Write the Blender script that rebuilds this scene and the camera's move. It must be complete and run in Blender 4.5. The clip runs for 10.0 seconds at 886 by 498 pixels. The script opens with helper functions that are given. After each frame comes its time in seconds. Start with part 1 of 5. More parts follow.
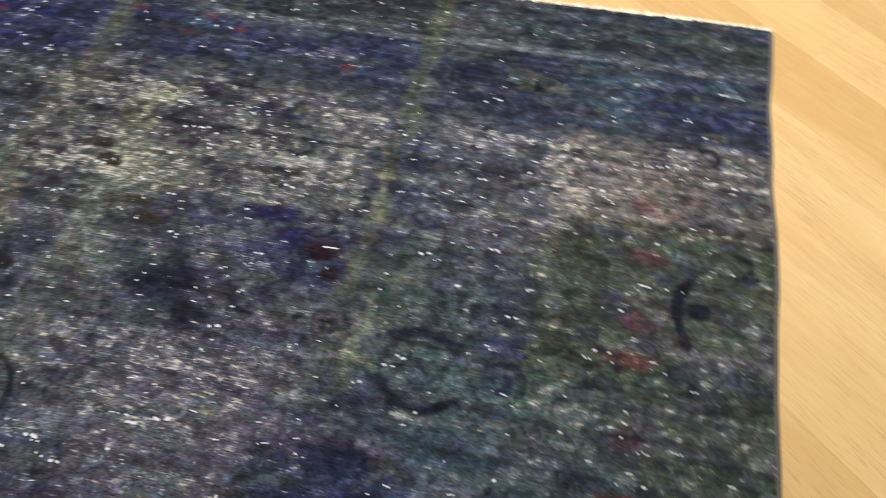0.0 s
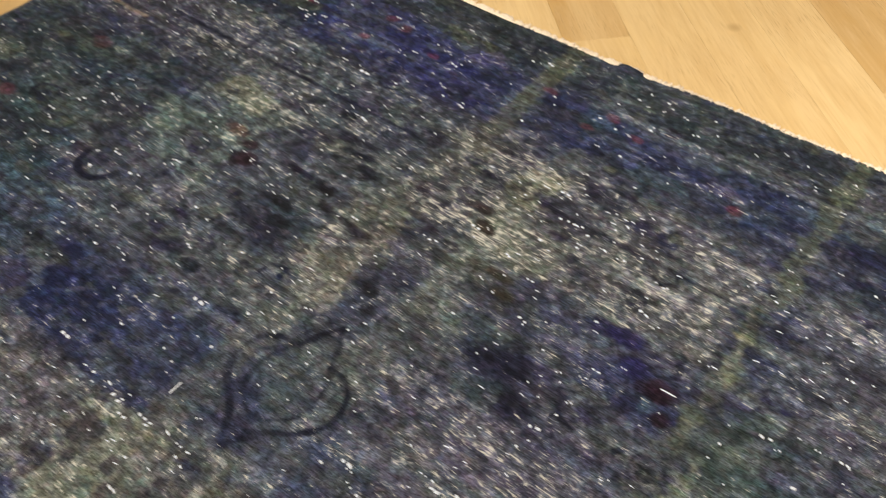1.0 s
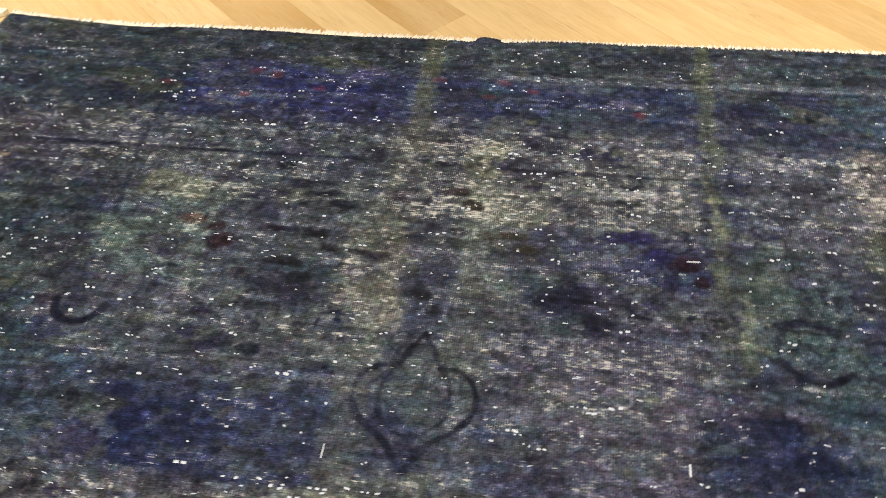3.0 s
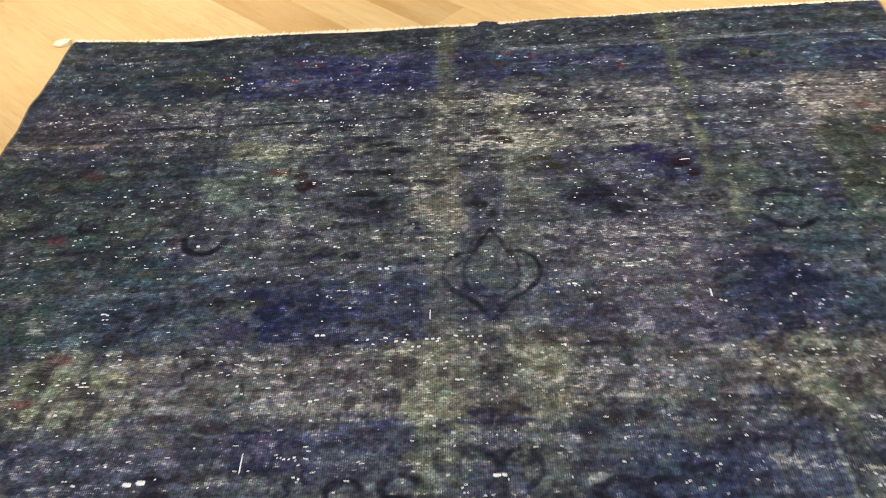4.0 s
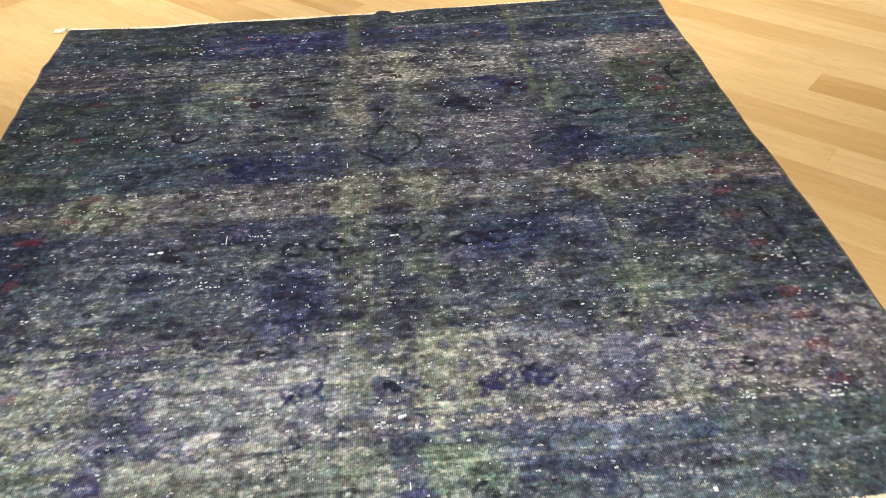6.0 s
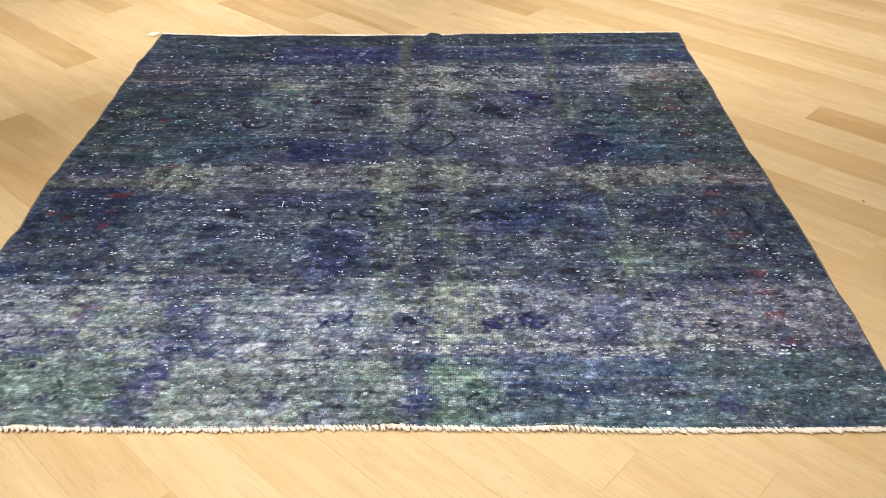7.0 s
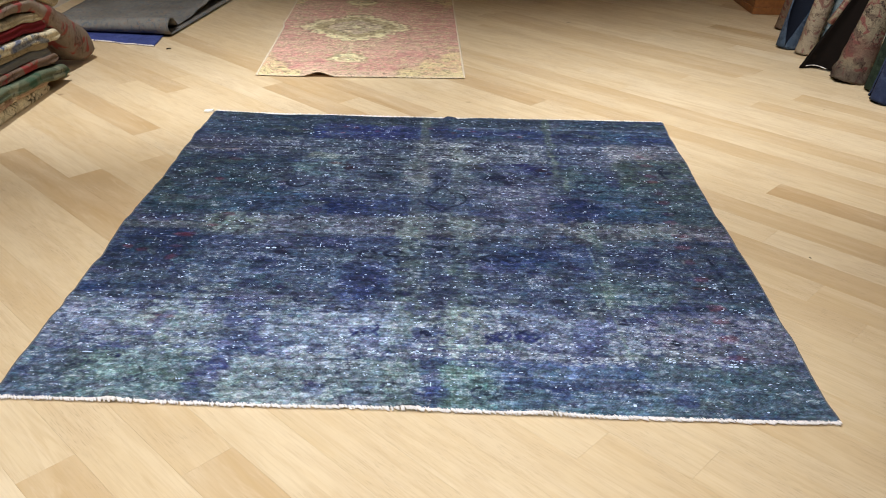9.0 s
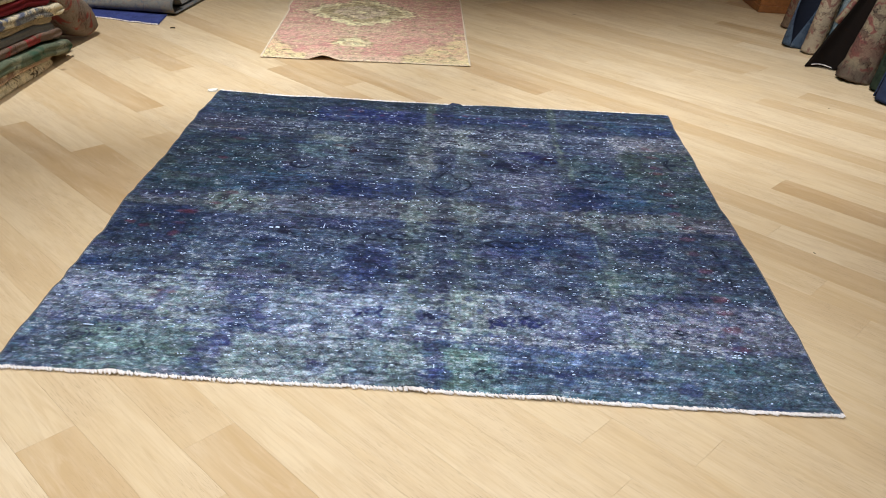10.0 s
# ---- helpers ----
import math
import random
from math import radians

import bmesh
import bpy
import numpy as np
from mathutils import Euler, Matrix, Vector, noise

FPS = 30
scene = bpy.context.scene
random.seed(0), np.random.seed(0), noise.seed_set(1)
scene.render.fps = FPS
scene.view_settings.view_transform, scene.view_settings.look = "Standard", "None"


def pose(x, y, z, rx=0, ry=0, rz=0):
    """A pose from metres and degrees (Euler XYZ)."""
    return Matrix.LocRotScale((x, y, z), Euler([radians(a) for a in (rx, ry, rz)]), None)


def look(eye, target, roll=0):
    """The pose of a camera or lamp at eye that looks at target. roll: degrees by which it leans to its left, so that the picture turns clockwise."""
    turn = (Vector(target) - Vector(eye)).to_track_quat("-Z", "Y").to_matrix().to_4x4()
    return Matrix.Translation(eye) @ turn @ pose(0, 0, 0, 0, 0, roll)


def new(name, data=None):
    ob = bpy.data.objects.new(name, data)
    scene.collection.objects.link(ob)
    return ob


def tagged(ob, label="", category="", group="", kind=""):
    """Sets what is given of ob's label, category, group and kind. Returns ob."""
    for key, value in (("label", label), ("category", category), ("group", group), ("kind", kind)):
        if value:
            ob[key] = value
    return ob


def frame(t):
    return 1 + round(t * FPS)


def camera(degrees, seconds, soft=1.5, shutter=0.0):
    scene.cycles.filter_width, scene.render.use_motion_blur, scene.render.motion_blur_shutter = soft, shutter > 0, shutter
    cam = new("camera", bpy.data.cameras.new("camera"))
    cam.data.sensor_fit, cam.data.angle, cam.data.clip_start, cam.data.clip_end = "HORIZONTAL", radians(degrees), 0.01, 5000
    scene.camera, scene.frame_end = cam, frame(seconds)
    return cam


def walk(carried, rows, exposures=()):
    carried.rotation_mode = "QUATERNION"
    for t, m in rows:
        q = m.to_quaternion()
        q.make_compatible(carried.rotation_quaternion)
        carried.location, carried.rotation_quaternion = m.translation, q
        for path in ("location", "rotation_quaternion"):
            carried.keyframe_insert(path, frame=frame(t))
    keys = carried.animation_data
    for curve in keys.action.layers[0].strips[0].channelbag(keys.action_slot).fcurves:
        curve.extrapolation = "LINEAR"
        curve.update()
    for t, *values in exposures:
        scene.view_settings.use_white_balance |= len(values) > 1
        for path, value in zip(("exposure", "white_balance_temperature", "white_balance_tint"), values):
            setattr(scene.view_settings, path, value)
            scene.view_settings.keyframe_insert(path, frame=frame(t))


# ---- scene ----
cam = camera(56.2, 10.0, 1.0, 0.35)
PATH = [
    (0, (1.876, 0.91, 0.955), (1.63, 2.082, -0.647), 0.1),
    (0.5, (1.819, 0.971, 0.963), (1.222, 2.058, -0.606), -2.0),
    (1, (1.713, 0.914, 1.0), (0.881, 1.936, -0.505), -0.9),
    (1.5, (1.657, 0.797, 1.064), (0.801, 1.902, -0.366), -1.8),
    (2, (1.589, 0.677, 1.081), (1.006, 1.917, -0.377), 0.3),
    (2.2, (1.57, 0.662, 1.089), (1.031, 1.892, -0.394), -1.5),
    (3.3, (1.225, 0.565, 1.08), (1.064, 1.88, -0.418), -3.2),
    (3.5, (1.187, 0.478, 1.095), (1.037, 1.807, -0.392), -3.4),
    (4, (1.132, 0.165, 1.166), (1.034, 1.578, -0.245), -5.0),
    (4.5, (1.166, -0.064, 1.217), (1.147, 1.43, -0.113), -4.9),
    (5, (1.226, -0.29, 1.215), (1.272, 1.236, -0.076), -4.4),
    (5.5, (1.215, -0.517, 1.238), (1.298, 1.018, -0.043), -3.1),
    (6, (1.145, -0.791, 1.264), (1.258, 0.759, 0.006), -1.8),
    (6.2, (1.136, -0.875, 1.275), (1.254, 0.685, 0.03), -1.3),
    (7.3, (1.204, -1.296, 1.336), (1.18, 0.359, 0.214), -0.1),
    (7.5, (1.203, -1.364, 1.361), (1.175, 0.313, 0.272), -0.3),
    (8, (1.176, -1.558, 1.409), (1.143, 0.172, 0.406), -0.7),
    (8.5, (1.176, -1.649, 1.403), (1.149, 0.105, 0.442), 0.1),
    (9, (1.177, -1.673, 1.389), (1.163, 0.081, 0.428), 1.4),
    (9.5, (1.165, -1.679, 1.374), (1.162, 0.069, 0.403), 2.6),
    (10, (1.144, -1.678, 1.354), (1.145, 0.069, 0.38), 3.3),
]
walk(cam, [(t, look(eye, target, roll)) for t, eye, target, roll in PATH],
     [(0.0, -0.18, 8500, 10), (0.5, -0.2, 8500, 10), (1.0, -0.2, 9300, 10), (1.5, -0.19, 8500, 10), (2.0, -0.18, 7400, 10), (3.4, -0.1, 9200, 10), (4.0, -0.1, 8900, 10), (4.5, -0.1, 8400, 10), (5.0, -0.1, 8300, 10), (6.2, -0.01, 8900, 10), (7.3, -0.03, 6550, 10), (8.6, 0.0, 6020, 10), (9.4, -0.1, 5900, 10), (10.0, -0.09, 5880, 10)])

# ---- light ----
world = bpy.data.worlds.new("shop_air")
scene.world = world
world.use_nodes = True
world.node_tree.nodes["Background"].inputs[0].default_value = (1.0, 0.95, 0.88, 1)
world.node_tree.nodes["Background"].inputs[1].default_value = 0.05


def spot(name, eye, target, watts, angle, blend, size, tint):
    data = bpy.data.lights.new(name, "SPOT")
    data.energy, data.spot_size, data.spot_blend, data.shadow_soft_size, data.color = watts, radians(angle), blend, size, tint
    ob = new(name, data)
    ob.matrix_world = look(eye, target)
    return ob


WARM = (1.0, 0.965, 0.91)
spot("track_spot_stack", (-0.55, 1.7, 2.95), (-0.7, 3.0, 0), 390, 66, 0.9, 0.05, WARM)
spot("track_spot_front", (0.5, -1.1, 2.95), (0.6, -0.4, 0), 430, 95, 0.9, 0.05, WARM)
spot("track_spot_centre", (1.5, 0.9, 2.95), (1.4, 1.4, 0), 200, 95, 0.9, 0.05, WARM)
spot("track_spot_side", (2.5, 1.75, 2.95), (2.9, 2.7, 0), 262, 75, 0.95, 0.05, WARM)
spot("track_spot_runner", (1.0, 2.3, 2.95), (1.15, 2.75, 0), 185, 70, 0.9, 0.05, WARM)
spot("track_spot_rolls", (2.6, 2.3, 2.95), (3.5, 3.0, 0.6), 98, 70, 0.9, 0.05, WARM)


# ---- materials ----
def srgb(r, g, b):
    return tuple(((c / 255 + 0.055) / 1.055) ** 2.4 if c > 10 else c / 255 / 12.92 for c in (r, g, b))


def nodes_of(name):
    mat = bpy.data.materials.new(name)
    mat.use_nodes = True
    tree = mat.node_tree
    return mat, tree, tree.nodes["Principled BSDF"]


def add(tree, kind):
    return tree.nodes.new(kind)


def coords(tree, scale=(1, 1, 1), turn=0.0, source="Object"):
    c, m = add(tree, "ShaderNodeTexCoord"), add(tree, "ShaderNodeMapping")
    m.inputs["Scale"].default_value = scale
    m.inputs["Rotation"].default_value = (0, 0, turn)
    tree.links.new(c.outputs[source], m.inputs["Vector"])
    return m.outputs["Vector"]


def noise_of(tree, vector, scale, detail=3.0, rough=0.55, warp=0.0):
    n = add(tree, "ShaderNodeTexNoise")
    n.inputs["Scale"].default_value, n.inputs["Detail"].default_value = scale, detail
    n.inputs["Roughness"].default_value, n.inputs["Distortion"].default_value = rough, warp
    tree.links.new(vector, n.inputs["Vector"])
    return n.outputs["Fac"]


def maths(tree, op, a, b=0.0, clamp=False):
    n = add(tree, "ShaderNodeMath")
    n.operation, n.use_clamp = op, clamp
    for socket, v in zip(n.inputs, (a, b)):
        if isinstance(v, (int, float)):
            socket.default_value = v
        else:
            tree.links.new(v, socket)
    return n.outputs[0]


def ramp(tree, fac, stops):
    n = add(tree, "ShaderNodeValToRGB")
    while len(n.color_ramp.elements) < len(stops):
        n.color_ramp.elements.new(0.5)
    for e, (at, colour) in zip(n.color_ramp.elements, stops):
        e.position, e.color = at, (*colour, 1)
    tree.links.new(fac, n.inputs[0])
    return n.outputs[0]


def blend(tree, fac, a, b, how="MIX"):
    n = add(tree, "ShaderNodeMix")
    n.data_type, n.blend_type = "RGBA", how
    for socket, v in ((n.inputs[0], fac), (n.inputs[6], a), (n.inputs[7], b)):
        if isinstance(v, (int, float)):
            socket.default_value = v
        elif isinstance(v, tuple):
            socket.default_value = (*v, 1)
        else:
            tree.links.new(v, socket)
    return n.outputs[2]


def bump(tree, shader, height, strength, distance):
    n = add(tree, "ShaderNodeBump")
    n.inputs["Strength"].default_value, n.inputs["Distance"].default_value = strength, distance
    tree.links.new(height, n.inputs["Height"])
    tree.links.new(n.outputs[0], shader.inputs["Normal"])


def oak(name, islands=False):
    """Pale oiled oak: a tone of its own for each board, long grain, cathedral figure, knots."""
    mat, tree, sh = nodes_of(name)
    if islands:
        rnd = add(tree, "ShaderNodeNewGeometry").outputs["Random Per Island"]
    else:
        info = add(tree, "ShaderNodeObjectInfo")
        rnd = info.outputs["Random"]
    v = coords(tree)
    shift = add(tree, "ShaderNodeVectorMath")
    shift.operation = "ADD"
    off = add(tree, "ShaderNodeCombineXYZ")
    tree.links.new(maths(tree, "MULTIPLY", rnd, 37.0), off.inputs[0])
    tree.links.new(maths(tree, "MULTIPLY", rnd, 91.0), off.inputs[1])
    tree.links.new(v, shift.inputs[0])
    tree.links.new(off.outputs[0], shift.inputs[1])
    long = add(tree, "ShaderNodeMapping")
    long.inputs["Scale"].default_value = (2.0, 11, 1)
    tree.links.new(shift.outputs[0], long.inputs["Vector"])
    fine = add(tree, "ShaderNodeMapping")
    fine.inputs["Scale"].default_value = (6, 160, 1)
    tree.links.new(shift.outputs[0], fine.inputs["Vector"])
    streak = add(tree, "ShaderNodeMapping")
    streak.inputs["Scale"].default_value = (2.6, 26, 1)
    tree.links.new(shift.outputs[0], streak.inputs["Vector"])
    own = rnd if islands else info.outputs["Color"]
    tone = ramp(tree, own, ((0.0, srgb(180, 148, 104)), (0.2, srgb(196, 167, 124)), (0.45, srgb(211, 187, 147)), (0.7, srgb(216, 194, 156)), (1.0, srgb(224, 205, 172))))
    figure = noise_of(tree, long.outputs[0], 1.6, 2, 0.5, 1.6)
    bands = noise_of(tree, streak.outputs[0], 1.0, 3, 0.6, 0.6)
    grain = noise_of(tree, fine.outputs[0], 1.0, 3, 0.6, 0.3)
    cloud_at = add(tree, "ShaderNodeMapping")
    cloud_at.inputs["Scale"].default_value = (1.1, 9.0, 1)
    tree.links.new(shift.outputs[0], cloud_at.inputs["Vector"])
    cloud = noise_of(tree, cloud_at.outputs[0], 1.0, 4, 0.6, 0.8)
    c = blend(tree, maths(tree, "MULTIPLY", ramp(tree, figure, ((0.44, (0, 0, 0)), (0.64, (1, 1, 1)))), 0.4), tone, srgb(196, 168, 126))
    c = blend(tree, maths(tree, "MULTIPLY", ramp(tree, cloud, ((0.42, (0, 0, 0)), (0.66, (1, 1, 1)))), 0.42), c, srgb(226, 207, 174))
    c = blend(tree, maths(tree, "MULTIPLY", ramp(tree, bands, ((0.54, (0, 0, 0)), (0.70, (1, 1, 1)))), 0.22), c, srgb(192, 166, 128))
    c = blend(tree, maths(tree, "MULTIPLY", ramp(tree, grain, ((0.48, (0, 0, 0)), (0.72, (1, 1, 1)))), 0.26), c, srgb(180, 150, 112))
    fleck_at = add(tree, "ShaderNodeMapping")
    fleck_at.inputs["Scale"].default_value = (5, 30, 1)
    tree.links.new(shift.outputs[0], fleck_at.inputs["Vector"])
    fleck = noise_of(tree, fleck_at.outputs[0], 1.0, 3, 0.6, 1.2)
    c = blend(tree, maths(tree, "MULTIPLY", ramp(tree, fleck, ((0.54, (0, 0, 0)), (0.72, (1, 1, 1)))), 0.22), c, srgb(230, 213, 184))
    c = blend(tree, maths(tree, "MULTIPLY", ramp(tree, fleck, ((0.30, (1, 1, 1)), (0.46, (0, 0, 0)))), 0.22), c, srgb(202, 172, 126))
    pore_at = add(tree, "ShaderNodeMapping")
    pore_at.inputs["Scale"].default_value = (26, 330, 1)
    tree.links.new(shift.outputs[0], pore_at.inputs["Vector"])
    pores = ramp(tree, noise_of(tree, pore_at.outputs[0], 1.0, 2, 0.6), ((0.56, (0, 0, 0)), (0.66, (1, 1, 1))))
    patchy = ramp(tree, noise_of(tree, shift.outputs[0], 3.2, 3, 0.6), ((0.42, (0, 0, 0)), (0.62, (1, 1, 1))))
    c = blend(tree, maths(tree, "MULTIPLY", maths(tree, "MULTIPLY", pores, patchy), 0.42), c, srgb(146, 116, 82))
    c = blend(tree, maths(tree, "MULTIPLY", patchy, 0.2), c, srgb(198, 176, 146))
    knots = add(tree, "ShaderNodeTexVoronoi")
    knots.inputs["Scale"].default_value = 2.3
    tree.links.new(shift.outputs[0], knots.inputs["Vector"])
    spots = ramp(tree, knots.outputs["Distance"], ((0.012, (1, 1, 1)), (0.05, (0, 0, 0))))
    c = blend(tree, maths(tree, "MULTIPLY", spots, 0.55), c, srgb(112, 78, 46))
    tree.links.new(c, sh.inputs["Base Color"])
    tree.links.new(ramp(tree, figure, ((0.3, (0.36,) * 3), (0.7, (0.50,) * 3))), sh.inputs["Roughness"])
    sh.inputs["Specular IOR Level"].default_value = 0.4
    bump(tree, sh, grain, 0.12, 0.001)
    return mat


def woven(name, pale, bright, gain=1.0, dash=0.5, sheen=0.1, tint=(1, 1, 1)):
    """Worn pile with the dye of the attribute; where the wear is high the pale foundation shows through in short threads."""
    mat, tree, sh = nodes_of(name)
    dye = add(tree, "ShaderNodeAttribute")
    dye.attribute_name = "dye"
    fine = noise_of(tree, coords(tree, (190, 430, 1)), 1.0, 1.5, 0.6)
    weft = noise_of(tree, coords(tree, (52, 400, 1)), 1.0, 1, 0.5)
    tone = noise_of(tree, coords(tree, (64, 150, 1)), 1.0, 2, 0.6)
    lines = add(tree, "ShaderNodeTexWave")
    lines.bands_direction = "X"
    lines.inputs["Scale"].default_value = 84.0
    lines.inputs["Distortion"].default_value = 1.5
    tree.links.new(coords(tree), lines.inputs["Vector"])
    warp = maths(tree, "MULTIPLY", maths(tree, "SUBTRACT", lines.outputs["Fac"], 0.5), 0.09)
    wear = maths(tree, "SUBTRACT", dye.outputs["Alpha"], 0.5)
    level = maths(tree, "ADD", maths(tree, "MULTIPLY", fine, 0.4), maths(tree, "MULTIPLY", weft, 0.3))
    level = maths(tree, "ADD", level, maths(tree, "MULTIPLY", tone, 0.3))
    level = maths(tree, "ADD", maths(tree, "ADD", level, warp), maths(tree, "MULTIPLY", wear, 0.3))
    bare = ramp(tree, level, ((0.545, (0, 0, 0)), (0.575, (1, 1, 1))))
    deep = maths(tree, "ADD", maths(tree, "MULTIPLY", fine, 0.65), maths(tree, "MULTIPLY", weft, 0.35))
    deep = maths(tree, "ADD", deep, warp)
    shade = ramp(tree, deep, ((0.36, (0.42 * gain,) * 3), (0.5, (0.92 * gain,) * 3), (0.64, (1.4 * gain,) * 3)))
    c = blend(tree, 1.0, dye.outputs["Color"], shade, "MULTIPLY")
    thread = ramp(tree, tone, ((0.38, pale), (0.62, bright)))
    c = blend(tree, maths(tree, "MULTIPLY", bare, 0.44), c, thread)
    flick = maths(tree, "ADD", maths(tree, "MULTIPLY", weft, 0.55), maths(tree, "MULTIPLY", tone, 0.45))
    flick = maths(tree, "ADD", flick, maths(tree, "MULTIPLY", wear, 0.2))
    c = blend(tree, maths(tree, "MULTIPLY", ramp(tree, flick, ((0.605, (0, 0, 0)), (0.63, (1, 1, 1)))), dash), c, bright)
    tree.links.new(c, sh.inputs["Base Color"])
    sh.inputs["Roughness"].default_value = 0.85
    sh.inputs["Specular IOR Level"].default_value = 0.12
    sh.inputs["Sheen Weight"].default_value = sheen
    sh.inputs["Sheen Roughness"].default_value = 0.42
    sh.inputs["Sheen Tint"].default_value = (*tint, 1)
    bump(tree, sh, level, 0.5, 0.002)
    return mat


def carpet(name, ground, motif, second, line, scale=14.0, border=False):
    """Hand-knotted pile: two motif colours in blots, thin dark drawing between them, fine knots."""
    mat, tree, sh = nodes_of(name)
    v = coords(tree)
    scale = scale * 1.8
    a = noise_of(tree, v, scale, 2, 0.5, 0.8)
    b = noise_of(tree, coords(tree, (1.3, 0.9, 1.1)), scale * 0.8, 2, 0.5, 0.5)
    edge = noise_of(tree, v, scale * 1.5, 2, 0.5, 1.5)
    knots = noise_of(tree, v, 330.0, 2, 0.6)
    dirt = noise_of(tree, v, 3.0, 3, 0.6)
    c = blend(tree, maths(tree, "MULTIPLY", ramp(tree, a, ((0.54, (0, 0, 0)), (0.60, (1, 1, 1)))), 0.85), ground, motif)
    c = blend(tree, maths(tree, "MULTIPLY", ramp(tree, b, ((0.56, (0, 0, 0)), (0.63, (1, 1, 1)))), 0.85), c, second)
    ring = maths(tree, "ABSOLUTE", maths(tree, "SUBTRACT", edge, 0.5))
    c = blend(tree, maths(tree, "MULTIPLY", ramp(tree, ring, ((0.012, (1, 1, 1)), (0.035, (0, 0, 0)))), maths(tree, "MULTIPLY", ramp(tree, b, ((0.4, (0.15,) * 3), (0.6, (1, 1, 1)))), 0.9)), c, line)
    if border:  # a rose band and a dark taupe end across the carpet
        split = add(tree, "ShaderNodeSeparateXYZ")
        tree.links.new(v, split.inputs[0])
        at = maths(tree, "ADD", split.outputs[2], maths(tree, "MULTIPLY", maths(tree, "SUBTRACT", a, 0.5), 0.12))
        c = blend(tree, maths(tree, "MULTIPLY", ramp(tree, at, ((0.10, (0, 0, 0)), (0.15, (1, 1, 1)), (0.21, (1, 1, 1)), (0.27, (0, 0, 0)))), 0.6), c, srgb(112, 74, 68))
        c = blend(tree, maths(tree, "MULTIPLY", ramp(tree, at, ((0.05, (1, 1, 1)), (0.12, (0, 0, 0)))), 0.75), c, srgb(78, 66, 60))
    c = blend(tree, 1.0, c, ramp(tree, knots, ((0.3, (0.62,) * 3), (0.7, (1.25,) * 3))), "MULTIPLY")
    c = blend(tree, 1.0, c, ramp(tree, dirt, ((0.3, (0.75,) * 3), (0.7, (1.12,) * 3))), "MULTIPLY")
    tree.links.new(c, sh.inputs["Base Color"])
    sh.inputs["Roughness"].default_value = 0.92
    sh.inputs["Specular IOR Level"].default_value = 0.15
    bump(tree, sh, knots, 0.6, 0.002)
    return mat


def plain(name, colour, rough=0.8, scale=60.0, vary=0.25):
    mat, tree, sh = nodes_of(name)
    v = coords(tree)
    n = noise_of(tree, v, scale, 4, 0.6)
    big = noise_of(tree, v, 2.5, 3, 0.6)
    c = blend(tree, 1.0, colour, ramp(tree, n, ((0.3, (1 - vary,) * 3), (0.7, (1 + vary,) * 3))), "MULTIPLY")
    c = blend(tree, 1.0, c, ramp(tree, big, ((0.3, (1 - vary / 2,) * 3), (0.7, (1 + vary / 2,) * 3))), "MULTIPLY")
    tree.links.new(c, sh.inputs["Base Color"])
    sh.inputs["Roughness"].default_value = rough
    sh.inputs["Specular IOR Level"].default_value = 0.1 if rough > 0.85 else 0.4
    bump(tree, sh, n, 0.3, 0.002)
    return mat


OAK, OAK_REST = oak("oiled_oak"), oak("oiled_oak_far", True)
JOINT = plain("joint_dark", srgb(150, 118, 78), 0.9)
PAINT = plain("white_wall_paint", srgb(226, 222, 214), 0.7, 120, 0.03)
COTTON = plain("white_cotton", srgb(234, 228, 226), 0.9, 300, 0.2)
CREAM_CORD = plain("cream_whipped_cotton", srgb(226, 212, 188), 0.9, 200, 0.25)
KNOT = plain("bare_cotton_knot", srgb(206, 224, 255), 0.9, 200, 0.1)
BLUE_PILE = woven("overdyed_blue_pile", srgb(84, 94, 116), srgb(195, 203, 212), 1.24, 0.7, 0.09, (0.36, 0.55, 1.0))
ROSE_PILE = woven("faded_rose_pile", srgb(196, 168, 146), srgb(230, 216, 194), 1.3, 0.15)
# dark brown back, its colour taken near black to hold the flap's shadow too
BACKING = plain("jute_back_shade_dark", srgb(22, 17, 14), 0.95, 300, 0.35)
TAG = plain("white_card", srgb(236, 234, 226), 0.6, 20, 0.03)


# ---- mesh helpers ----
def mesh_of(name, verts, faces, mat, smooth=True):
    me = bpy.data.meshes.new(name)
    me.from_pydata([tuple(v) for v in verts], [], faces)
    me.materials.append(mat)
    me.polygons.foreach_set("use_smooth", [smooth] * len(me.polygons))
    me.update()
    return me


def part(name, me, parent, label=""):
    ob = new(name, me)
    ob.parent = parent
    return tagged(ob, label)


def box_mesh(name, size, mat, bevel=0.004, segments=1):
    bm = bmesh.new()
    bmesh.ops.create_cube(bm, size=1.0)
    bmesh.ops.scale(bm, vec=size, verts=bm.verts)
    if bevel:
        bmesh.ops.bevel(bm, geom=bm.edges[:], offset=bevel, segments=segments, affect="EDGES", profile=0.6)
    me = bpy.data.meshes.new(name)
    bm.to_mesh(me)
    bm.free()
    me.materials.append(mat)
    return me


def slab(name, x0, x1, y0, y1, z0, z1, mat, label, category="wall"):
    ob = new(name, box_mesh(name, (x1 - x0, y1 - y0, z1 - z0), mat, 0))
    ob.location = ((x0 + x1) / 2, (y0 + y1) / 2, (z0 + z1) / 2)
    return tagged(ob, label, category, kind="structure")


